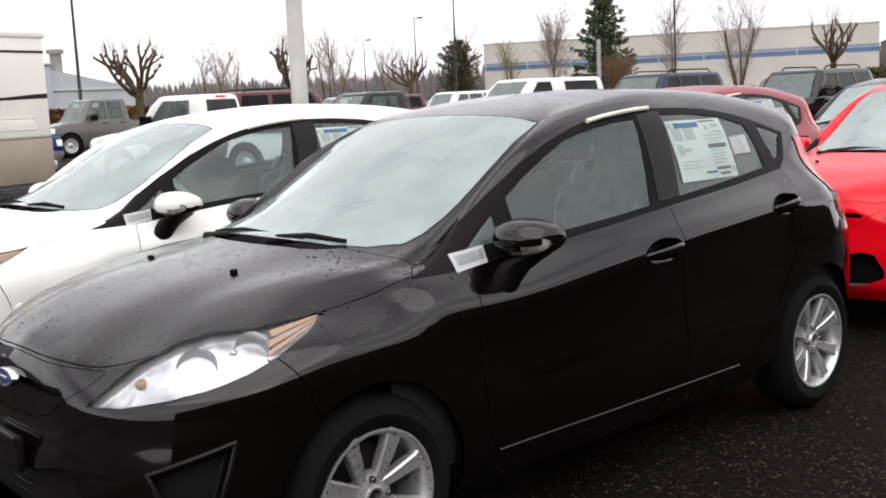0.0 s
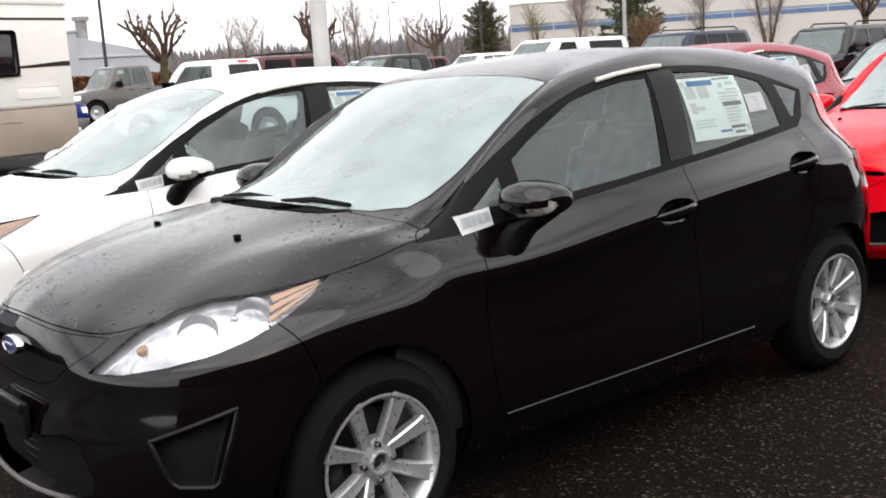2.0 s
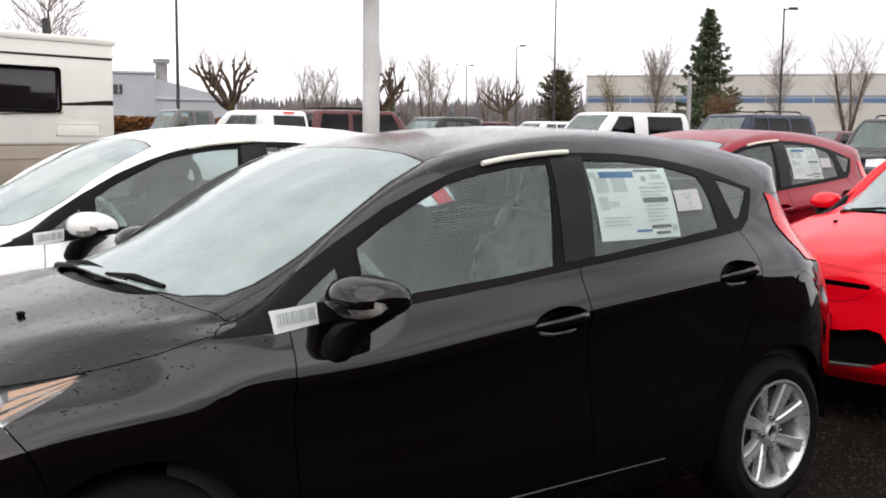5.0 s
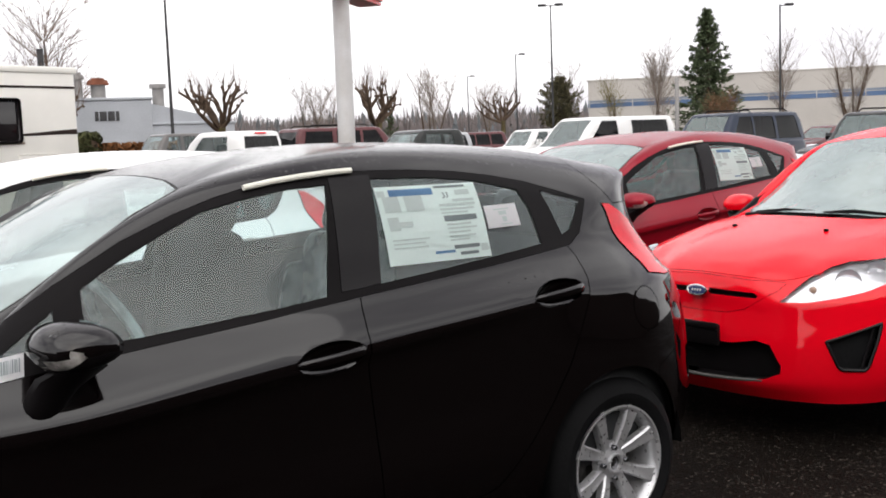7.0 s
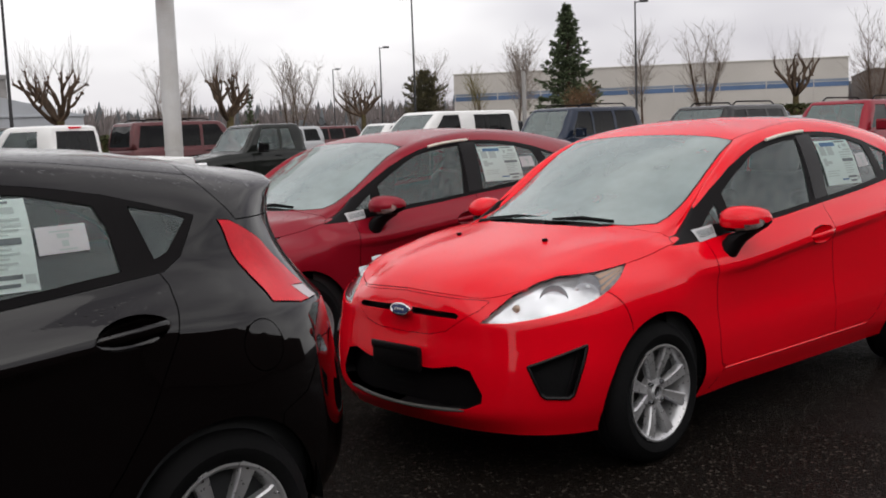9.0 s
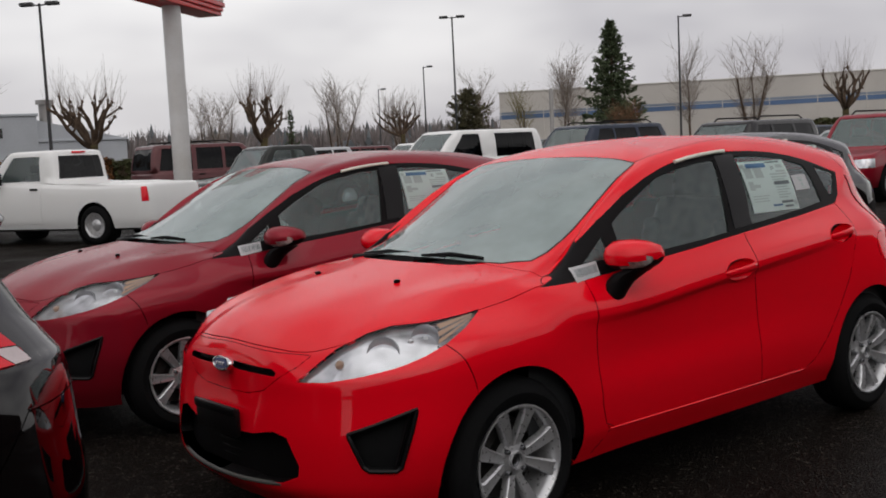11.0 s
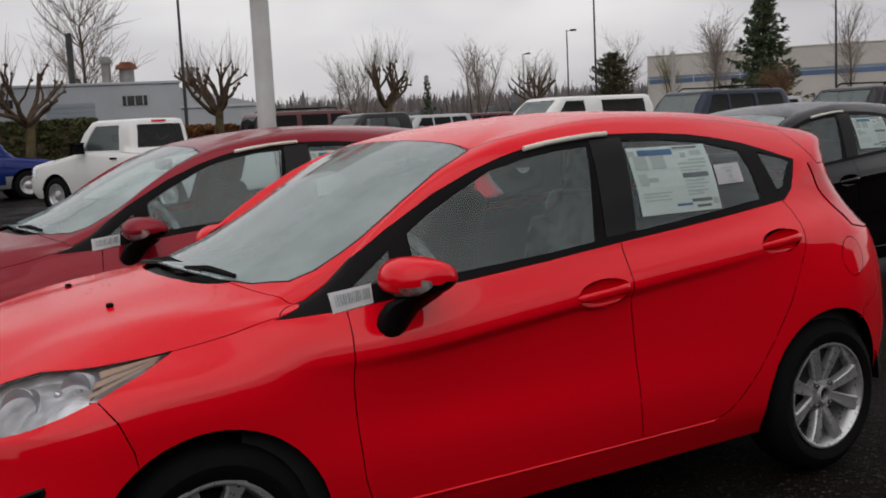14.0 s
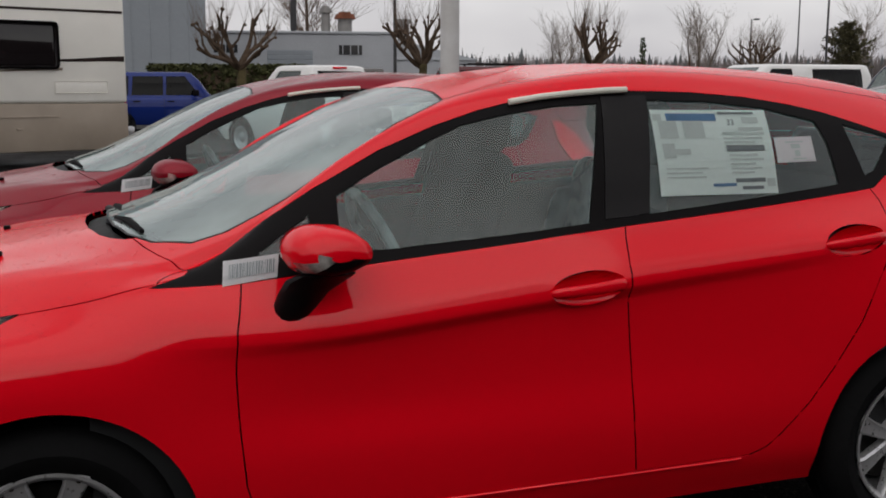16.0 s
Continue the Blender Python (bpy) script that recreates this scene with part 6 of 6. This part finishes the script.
for k in range(30):
    bm = bmesh.new()
    box(bm, k + 0.05, k + 0.12, -0.03, 0.02, 0, 9.5, 0.006, 1)
    part("siding_rib", bm, M["wall_slate"], barn)
# an unseen plain block added behind the walker, for the paint to reflect
block("unseen_back_block", 60, 6, 4.2, along(-28, -15, 32, -15) @ Matrix.Translation((0, -6, 0)), M["wall_dark"], "plain brown-grey block, unseen, added for dark reflections")


# ---- poles ----
def lamp_post(x, y, h, heads, r=0.078):
    post = thing("lamp_post", pose(x, y, 0), "tall dark steel lamp post with %s" % ("two heads" if heads == 2 else "one flat head"), "lamp post", "lamp posts")
    bm = bmesh.new()
    tube(bm, [(0, 0, 0), (0, 0, 0.6)], [r * 2.6, r * 2.6], 12)
    part("base", bm, M["wall_grey"], post)
    bm = bmesh.new()
    tube(bm, [(0, 0, 0.6), (0, 0, h)], [r * 1.3, r * 0.8], 10)
    part("pole", bm, M["pole_dark"], post)
    for s in ((-1, 1) if heads == 2 else (1,)):
        bm = bmesh.new()
        d = Vector((0.70, -0.71, 0)) * s
        tube(bm, [(0, 0, h - 0.1), d * 0.5 + Vector((0, 0, h - 0.05))], 0.04, 6)
        part("arm", bm, M["pole_dark"], post)
        bm = bmesh.new()
        box(bm, 0.35, 1.05, -0.18, 0.18, h - 0.12, h + 0.08, 0.05, 2, Matrix.Rotation(math.atan2(d.y, d.x), 4, "Z"))
        part("lamp_head", bm, M["pole_dark"], post)
    return post


lamp_post(22.1, 53.4, 10.0, 2)
lamp_post(60.0, 64.6, 12.3, 2)
lamp_post(72.4, 51.1, 11.2, 1)
lamp_post(77.3, 90.0, 10.7, 1)
lamp_post(91.1, 117.2, 10.2, 1)
bollard = thing("steel_post", pose(27.3, 21.8, 0), "short pale grey steel post among the parked cars", "post")
bm = bmesh.new()
tube(bm, [(0, 0, 0), (0, 0, 3.2), (0, 0, 3.26)], [0.07, 0.07, 0.03], 12)
part("post", bm, M["metal_duct"], bollard)
bm = bmesh.new()
box(bm, -0.16, 0.16, -0.16, 0.16, 0, 0.05, 0.01)
part("foot_plate", bm, M["metal_duct"], bollard)

sign = thing("roadside_sign", pose(12.35, 18.35, 0), "white steel sign pole carrying a white sign with red trim", "sign")
bm = bmesh.new()
tube(bm, [(0, 0, 0), (0, 0, 5.1)], 0.195, 28)
part("pole", bm, M["pole_white"], sign, "chalky white steel pole with rust marks")
bm = bmesh.new()
turn = Matrix.Rotation(radians(39), 4, "Z")
box(bm, -2.5, 2.1, -0.34, 0.34, 5.04, 7.4, 0.03, 2, turn)
cabinet = part("sign_cabinet", bm, M["sign_white"], sign, "white sign cabinet")
for k in range(3):
    bm = bmesh.new()
    box(bm, -2.44 - 0.035 * k, 2.04 + 0.035 * k, -0.29 - 0.035 * k, 0.29 + 0.035 * k, 4.74 + 0.1 * k, 4.835 + 0.1 * k, 0.015, 2, turn)
    part("red_trim", bm, M["sign_red"], cabinet, "bright red stepped trim")
for side in (-1, 1):
    bm = bmesh.new()
    box(bm, -2.2, 1.8, min(side * 0.335, side * 0.345), max(side * 0.335, side * 0.345), 5.9, 6.5, 0.004, 1, turn)
    part("sign_lettering", bm, M["sign_red"], cabinet)
bm = bmesh.new()
for z in (0.25, 1.2):
    tube(bm, [(0, 0, z), (0, 0, z + 0.04)], 0.205, 28)
part("pole_band", bm, M["pole_white"], sign)


# ---- trees ----
M["bark"] = surface("brown_grey_bark", (0.10, 0.068, 0.046), 0.9, 0, 0.3, scale=4, fine=30, bump=0.5)
M["bark_moss"] = surface("mossy_bark", (0.11, 0.088, 0.042), 0.9, 0, 0.35, scale=3, fine=25, bump=0.5)
M["twig"] = surface("thin_brown_twigs", (0.16, 0.115, 0.09), 0.9, 0, 0.25)
M["twig_rust"] = surface("rust_brown_twigs", (0.20, 0.115, 0.065), 0.9, 0, 0.3)
M["twig_pale"] = surface("pale_grey_twigs", (0.26, 0.22, 0.19), 0.9, 0, 0.25)
M["twig_green"] = surface("yellow_green_catkin_twigs", (0.20, 0.17, 0.07), 0.9, 0, 0.25)
M["needle"] = surface("dark_fir_needles", (0.092, 0.12, 0.062), 0.8, 0, 0.3, scale=1.5, fine=12, island=0.35)
M["needle_pine"] = surface("brownish_pine_needles", (0.11, 0.10, 0.052), 0.8, 0, 0.3, scale=1.5, fine=12, island=0.35)
M["hedge_green"] = surface("dull_green_hedge_leaves", (0.07, 0.075, 0.028), 0.8, 0, 0.3, scale=1, fine=10, island=0.4)
M["hedge_rust"] = surface("rust_brown_hedge_leaves", (0.20, 0.085, 0.03), 0.8, 0, 0.3, scale=1, fine=10, island=0.4)
# the haze of distance is painted into the next three base colours
M["far_wood"] = surface("far_woods_haze_tinted", (0.115, 0.125, 0.132), 0.95, 0, 0.15, scale=0.05, fine=0.5, island=0.3)
M["far_bare"] = surface("bare_woods_haze_tinted", (0.19, 0.165, 0.160), 0.95, 0, 0.15, scale=0.05, fine=0.5, island=0.25)
M["far_hill"] = surface("far_hill_haze_tinted", (0.30, 0.33, 0.38), 1.0, 0, 0.05, scale=0.01, fine=0.1)


def limb(bm, rnd, a, d, length, r0, r1, steps=5, wander=0.18, rise=0.1, seg=6):
    pts, p, d = [Vector(a)], Vector(a), Vector(d).normalized()
    for k in range(steps):
        d = (d + Vector((rnd.uniform(-1, 1), rnd.uniform(-1, 1), rnd.uniform(-0.6, 0.8) + rise)) * wander).normalized()
        p = p + d * (length / steps)
        pts.append(p.copy())
    tube(bm, pts, [r0 + (r1 - r0) * k / steps for k in range(steps + 1)], seg)
    return pts, d


def pollard(x, y, seed, fork=2.5, span=1.0):
    """A pollarded street tree: short trunk, thick crooked limbs with knuckles, thin bolt-upright shoots."""
    rnd = random.Random(seed)
    tree = thing("pollarded_tree", pose(x, y, 0, 0, 0, rnd.uniform(0, 360)), "bare pollarded street tree with knuckled limbs", "tree", "pollarded trees")
    bm = bmesh.new()
    limb(bm, rnd, (0, 0, 0), (0, 0, 1), fork, 0.17 * span, 0.13 * span, 5, 0.05, 0, 10)
    part("trunk", bm, M["bark_moss"], tree)
    bm, tw = bmesh.new(), bmesh.new()
    n = 8
    for k in range(n):
        a = 2 * math.pi * (k + rnd.uniform(-0.3, 0.3)) / n
        lean = rnd.uniform(0.35, 1.7)
        d = Vector((math.cos(a) * lean, math.sin(a) * lean, 1.0))
        pts, dd = limb(bm, rnd, (0, 0, fork - 0.15), d, rnd.uniform(1.3, 2.1) * span, 0.085 * span, 0.042 * span, 7, 0.34, 0.16)
        ends = [(pts[-1], dd)]
        for j in range(rnd.choice((2, 3, 3))):
            i = rnd.choice((3, 4, 5))
            q, d2 = limb(bm, rnd, pts[i], dd + Vector((rnd.uniform(-1, 1), rnd.uniform(-1, 1), rnd.uniform(0.0, 0.9))), rnd.uniform(0.5, 1.1) * span, 0.045 * span, 0.028 * span, 5, 0.4, 0.18)
            ends.append((q[-1], d2))
        for p, d3 in ends:
            for _ in range(3):
                r = bmesh.ops.create_icosphere(bm, subdivisions=1, radius=rnd.uniform(0.035, 0.06) * span)
                bmesh.ops.translate(bm, verts=r["verts"], vec=p + Vector((rnd.uniform(-1, 1), rnd.uniform(-1, 1), rnd.uniform(-1, 1))) * 0.04)
            for _ in range(6):
                limb(tw, rnd, p, (rnd.uniform(-0.5, 0.5) + d3.x * 0.3, rnd.uniform(-0.45, 0.45) + d3.y * 0.3, 1), rnd.uniform(0.2, 1.2) * span ** 1.5, 0.007, 0.003, 3, 0.1, 0, 3)
    part("limb_work", bm, M["bark"], tree)
    part("shoot_growth", tw, M["twig"], tree)
    return tree


pollard(11.3, 38.9, 3, 2.2, 1.22)
pollard(19.6, 41.6, 5, 2.35, 1.28)
pollard(28.5, 42.6, 8, 2.4, 1.32)
pollard(47.6, 56.1, 11, 2.6, 1.2)
pollard(4.5, 41.0, 14, 2.3, 1.2)
pollard(83.8, 43.2, 17, 3.2, 1.9)


def bare_tree(x, y, h, seed, mat="twig", spread=0.35, stems=1, start=0.25, count=46, label="bare winter tree with a fan of fine twigs"):
    """A leafless tree that fans out into fine twigs."""
    rnd = random.Random(seed)
    tree = thing("bare_tree", pose(x, y, 0), label, "tree", "bare trees")
    bm, tw = bmesh.new(), bmesh.new()
    for s in range(stems):
        a = rnd.uniform(0, 6.28)
        lean = 0.0 if stems == 1 else 0.25
        pts, d = limb(bm, rnd, (0, 0, 0), (lean * math.cos(a), lean * math.sin(a), 1), h * 0.66, h * 0.014, h * 0.005, 6, 0.08, 0.1)
        for k in range(count // stems):
            i = rnd.randint(1 if start < 0.2 else 2, 6)
            a = rnd.uniform(0, 6.28)
            q, d2 = limb(tw, rnd, pts[i], (math.cos(a) * spread * rnd.uniform(0.6, 2.4), math.sin(a) * spread * rnd.uniform(0.6, 2.4), 1), h * rnd.uniform(0.18, 0.36), h * 0.0026, h * 0.0010, 4, 0.2, 0.1, 3)
            for j in range(11):
                limb(tw, rnd, q[rnd.randint(1, 4)], (d2.x + rnd.uniform(-0.8, 0.8), d2.y + rnd.uniform(-0.8, 0.8), 0.8), h * rnd.uniform(0.07, 0.18), h * 0.0012, h * 0.0005, 3, 0.25, 0, 3)
    part("trunk", bm, M["bark"], tree)
    part("twig_crown", tw, M[mat], tree)
    return tree


bare_tree(92.6, 89.5, 9.4, 21, "twig_green", 0.3, 3)
bare_tree(92.7, 58.0, 10.8, 22, "twig_pale", 0.32, 5, 0.1, 70)
bare_tree(77.8, 33.7, 9.0, 23, "twig", 0.4, 2)
bare_tree(77.7, 61.4, 5.4, 24, "twig_rust", 0.7, 8, 0.1, 190, "brown leafless shrub beside the fir")
bare_tree(88.0, 79.0, 12.0, 25, "twig_pale", 0.35, 1)
bare_tree(103.0, 92.0, 12.5, 26, "twig_pale", 0.35, 1)
bare_tree(99.0, 104.0, 12.0, 27, "twig_pale", 0.4, 1)
bare_tree(112.0, 80.0, 13.5, 36, "twig_pale", 0.35, 1)
bare_tree(63.0, 86.0, 9.0, 28, "twig_pale", 0.3, 2)
bare_tree(67.0, 93.0, 9.8, 29, "twig_pale", 0.25, 2)
bare_tree(41.0, 70.0, 6.8, 30, "twig_pale", 0.35, 2)
bare_tree(24.5, 84.0, 15.5, 31, "twig", 0.6, 1, 0.25, 60, "tall bare tree behind the workshop")
bare_tree(78.0, 96.0, 9.5, 33, "twig_pale", 0.4, 2)
bare_tree(44.0, 78.0, 7.5, 34, "twig_pale", 0.4, 2)
bare_tree(12.5, 90.0, 14.0, 35, "twig", 0.6, 1, 0.25, 60, "tall bare tree behind the workshop")


def conifer(x, y, h, w, seed, mat, label, limbs=170, droop=0.35, round_top=False):
    """A conifer: trunk with limbs, and sprays of needles along each limb with gaps between them."""
    rnd = random.Random(seed)
    tree = thing("conifer_tree", pose(x, y, 0), label, "tree")
    wood, bm = bmesh.new(), bmesh.new()
    tube(wood, [(0, 0, 0), (0, 0, h * 0.5), (0, 0, h)], [h * 0.022, h * 0.014, 0.01], 8)
    grain = h / 12
    for k in range(limbs):
        t = min(0.985, (k + rnd.uniform(0, 1)) / limbs)
        z = h * (0.07 + 0.93 * t)
        reach = w * math.sqrt(max(0.06, 1 - (2 * t - 0.9) ** 2)) if round_top else w * (1 - t) ** 0.95 + 0.06 * grain
        reach *= rnd.uniform(0.5, 1.15)
        a = k * 2.4 + rnd.uniform(-0.5, 0.5)
        out, side = Vector((math.cos(a), math.sin(a), 0)), Vector((-math.sin(a), math.cos(a), 0))
        rise = rnd.uniform(0.0, 0.35) + 0.35 * t

        def along_limb(q):
            return Vector((0, 0, z)) + out * (reach * q) + Vector((0, 0, reach * (rise * q - droop * q * (1.5 - q))))

        tube(wood, [along_limb(q) for q in (0, 0.5, 0.95)], [0.035 * grain, 0.02 * grain, 0.006], 4)
        for _ in range(int(10 + 26 * reach / w)):
            q = rnd.uniform(0.12, 1.0)
            c = along_limb(q) + side * (rnd.uniform(-0.32, 0.32) * reach * (1.1 - q)) + Vector((0, 0, rnd.uniform(-0.22, 0.08) * grain))
            for _ in range(4):
                d = (out * rnd.uniform(0.2, 1.0) + side * rnd.uniform(-0.9, 0.9) + Vector((0, 0, rnd.uniform(-0.6, 0.5)))).normalized()
                l = rnd.uniform(0.22, 0.5) * grain
                s2 = d.cross(Vector((rnd.uniform(-1, 1), rnd.uniform(-1, 1), rnd.uniform(-1, 1)))).normalized() * (0.05 * grain)
                bm.faces.new([bm.verts.new(p) for p in (c - s2 * 0.6, c + d * l * 0.5 - s2, c + d * l, c + d * l * 0.5 + s2, c + s2 * 0.6)])
    part("trunk", wood, M["bark"], tree)
    part("crown", bm, M[mat], tree, smooth=False)
    return tree


conifer(80.8, 65.6, 13.0, 4.7, 41, "needle", "tall dark green fir tree", 190)
conifer(81.0, 86.9, 7.9, 2.7, 42, "needle_pine", "rounded brownish pine tree", 230, 0.05, True)
conifer(47.5, 70.5, 5.2, 0.9, 43, "needle", "small dark fir in the distance", 50)


def hedge(x0, y0, x1, y1, h, mat, label, seed, n=1500):
    """A clipped hedge of many small leaves round a dark core."""
    rnd = random.Random(seed)
    hd = thing("hedge", along(x0, y0, x1, y1), label, "hedge")
    L = math.hypot(x1 - x0, y1 - y0)
    bm = bmesh.new()
    box(bm, 0, L, -0.5, 0.5, 0, h - 0.15, 0.2, 2)
    part("hedge_core", bm, M["bark"], hd)
    bm = bmesh.new()
    for _ in range(n):
        c = Vector((rnd.uniform(-0.1, L + 0.1), rnd.choice((-0.55, rnd.uniform(-0.55, 0.55))), rnd.uniform(0.1, h)))
        if c.y > -0.5:
            c.z = h - 0.12 + rnd.uniform(-0.1, 0.16)
        u, v = Vector((rnd.uniform(-1, 1), rnd.uniform(-1, 1), rnd.uniform(-1, 1))) * 0.16, Vector((rnd.uniform(-1, 1), rnd.uniform(-1, 1), rnd.uniform(-1, 1))) * 0.12
        bm.faces.new([bm.verts.new(p) for p in (c - u, c + v, c + u, c - v)])
    part("leaves", bm, M[mat], hd, smooth=False)


hedge(8.6, 46.0, 15.2, 45.0, 2.25, "hedge_green", "clipped dull green hedge", 51, 2600)
hedge(15.3, 47.0, 22.0, 46.0, 1.75, "hedge_rust", "rust-brown winter hedge by the street", 52, 2600)
hedge(22.2, 46.0, 27.0, 46.0, 1.6, "hedge_green", "low dull green hedge behind the cars", 53, 1500)
hedge(62.0, 33.0, 68.0, 27.0, 2.1, "hedge_green", "low yellow-green hedge by the far cars", 54, 2000)

# ---- the distance ----
rnd = random.Random(77)
bm = bmesh.new()
bare = bmesh.new()
for k in range(2600):
    a = radians(rnd.uniform(20, 118))
    dist = rnd.uniform(170, 300)
    x, y = dist * math.cos(a), dist * math.sin(a)
    h = rnd.uniform(4.5, 9.0) * dist / 240 * (1.2 if rnd.random() < 0.1 else 1.0)
    if rnd.random() < 0.42:
        w = h * rnd.uniform(0.12, 0.22)
        for j in range(4):
            z0, z1 = h * (0.05 + 0.22 * j), h * (0.42 + 0.2 * j)
            ring = [bm.verts.new((x + w * (1 - 0.21 * j) * rnd.uniform(0.7, 1.2) * math.cos(t), y + w * (1 - 0.21 * j) * rnd.uniform(0.7, 1.2) * math.sin(t), z0 + rnd.uniform(-0.3, 0.3))) for t in (6.283 * q / 7 for q in range(7))]
            top = bm.verts.new((x, y, min(h, z1)))
            for q in range(7):
                bm.faces.new((ring[q], ring[(q + 1) % 7], top))
    else:
        w = h * 0.42
        for j in range(40):
            t = rnd.uniform(0, 6.28)
            r = w * rnd.random()
            p = Vector((x + r * math.cos(t), y + r * math.sin(t), h * rnd.uniform(0.1, 0.55)))
            q = Vector((x + 1.5 * r * math.cos(t), y + 1.5 * r * math.sin(t), h * rnd.uniform(0.5, 0.95)))
            s = Vector((-math.sin(a), math.cos(a), 0)) * 0.05
            bare.faces.new([bare.verts.new(v) for v in (p - s * 3, p + s * 3, q + s * 0.5, q - s * 0.5)])
tagged(part("far_woods", bm, M["far_wood"], None, smooth=False), "line of far conifers, distance haze painted into their colour", "woods", kind="stuff")
tagged(part("far_bare_woods", bare, M["far_bare"], None, smooth=False), "line of far bare trees, distance haze painted into their colour", "woods", kind="stuff")
bm = bmesh.new()
prev = None
for k in range(181):
    a = radians(10 + 120 * k / 180)
    d = 900
    h = 18 + 7 * noise.noise(Vector((k * 0.06, 0.3, 0))) + 3 * noise.noise(Vector((k * 0.3, 2.3, 0)))
    cur = (bm.verts.new((d * math.cos(a), d * math.sin(a), -2)), bm.verts.new((d * math.cos(a), d * math.sin(a), h * 0.8)), bm.verts.new(((d + 200) * math.cos(a), (d + 200) * math.sin(a), h)))
    if prev:
        bm.faces.new((prev[0], cur[0], cur[1], prev[1]))
        bm.faces.new((prev[1], cur[1], cur[2], prev[2]))
    prev = cur
tagged(part("backdrop", bm, M["far_hill"], None), "low hills on the horizon, distance haze painted into their colour", "hills", kind="structure")
bm = bmesh.new()
for k in range(60):
    a = radians(20 + 98 * k / 59)
    d = 180
    h = 2.6 + 1.0 * rnd.random()
    r = bmesh.ops.create_icosphere(bm, subdivisions=2, radius=1)
    for v in r["verts"]:
        n3 = noise.noise(v.co * 3 + Vector((k, 0, 0)))
        v.co = Vector((d * math.cos(a) + v.co.x * 6 * (1 + 0.3 * n3), d * math.sin(a) + v.co.y * 6 * (1 + 0.3 * n3), max(0, v.co.z * h * (1 + 0.5 * n3))))
tagged(part("far_brush", bm, M["far_wood"], None, smooth=False), "dull brush below the far woods, distance haze painted into its colour", "woods", kind="stuff")
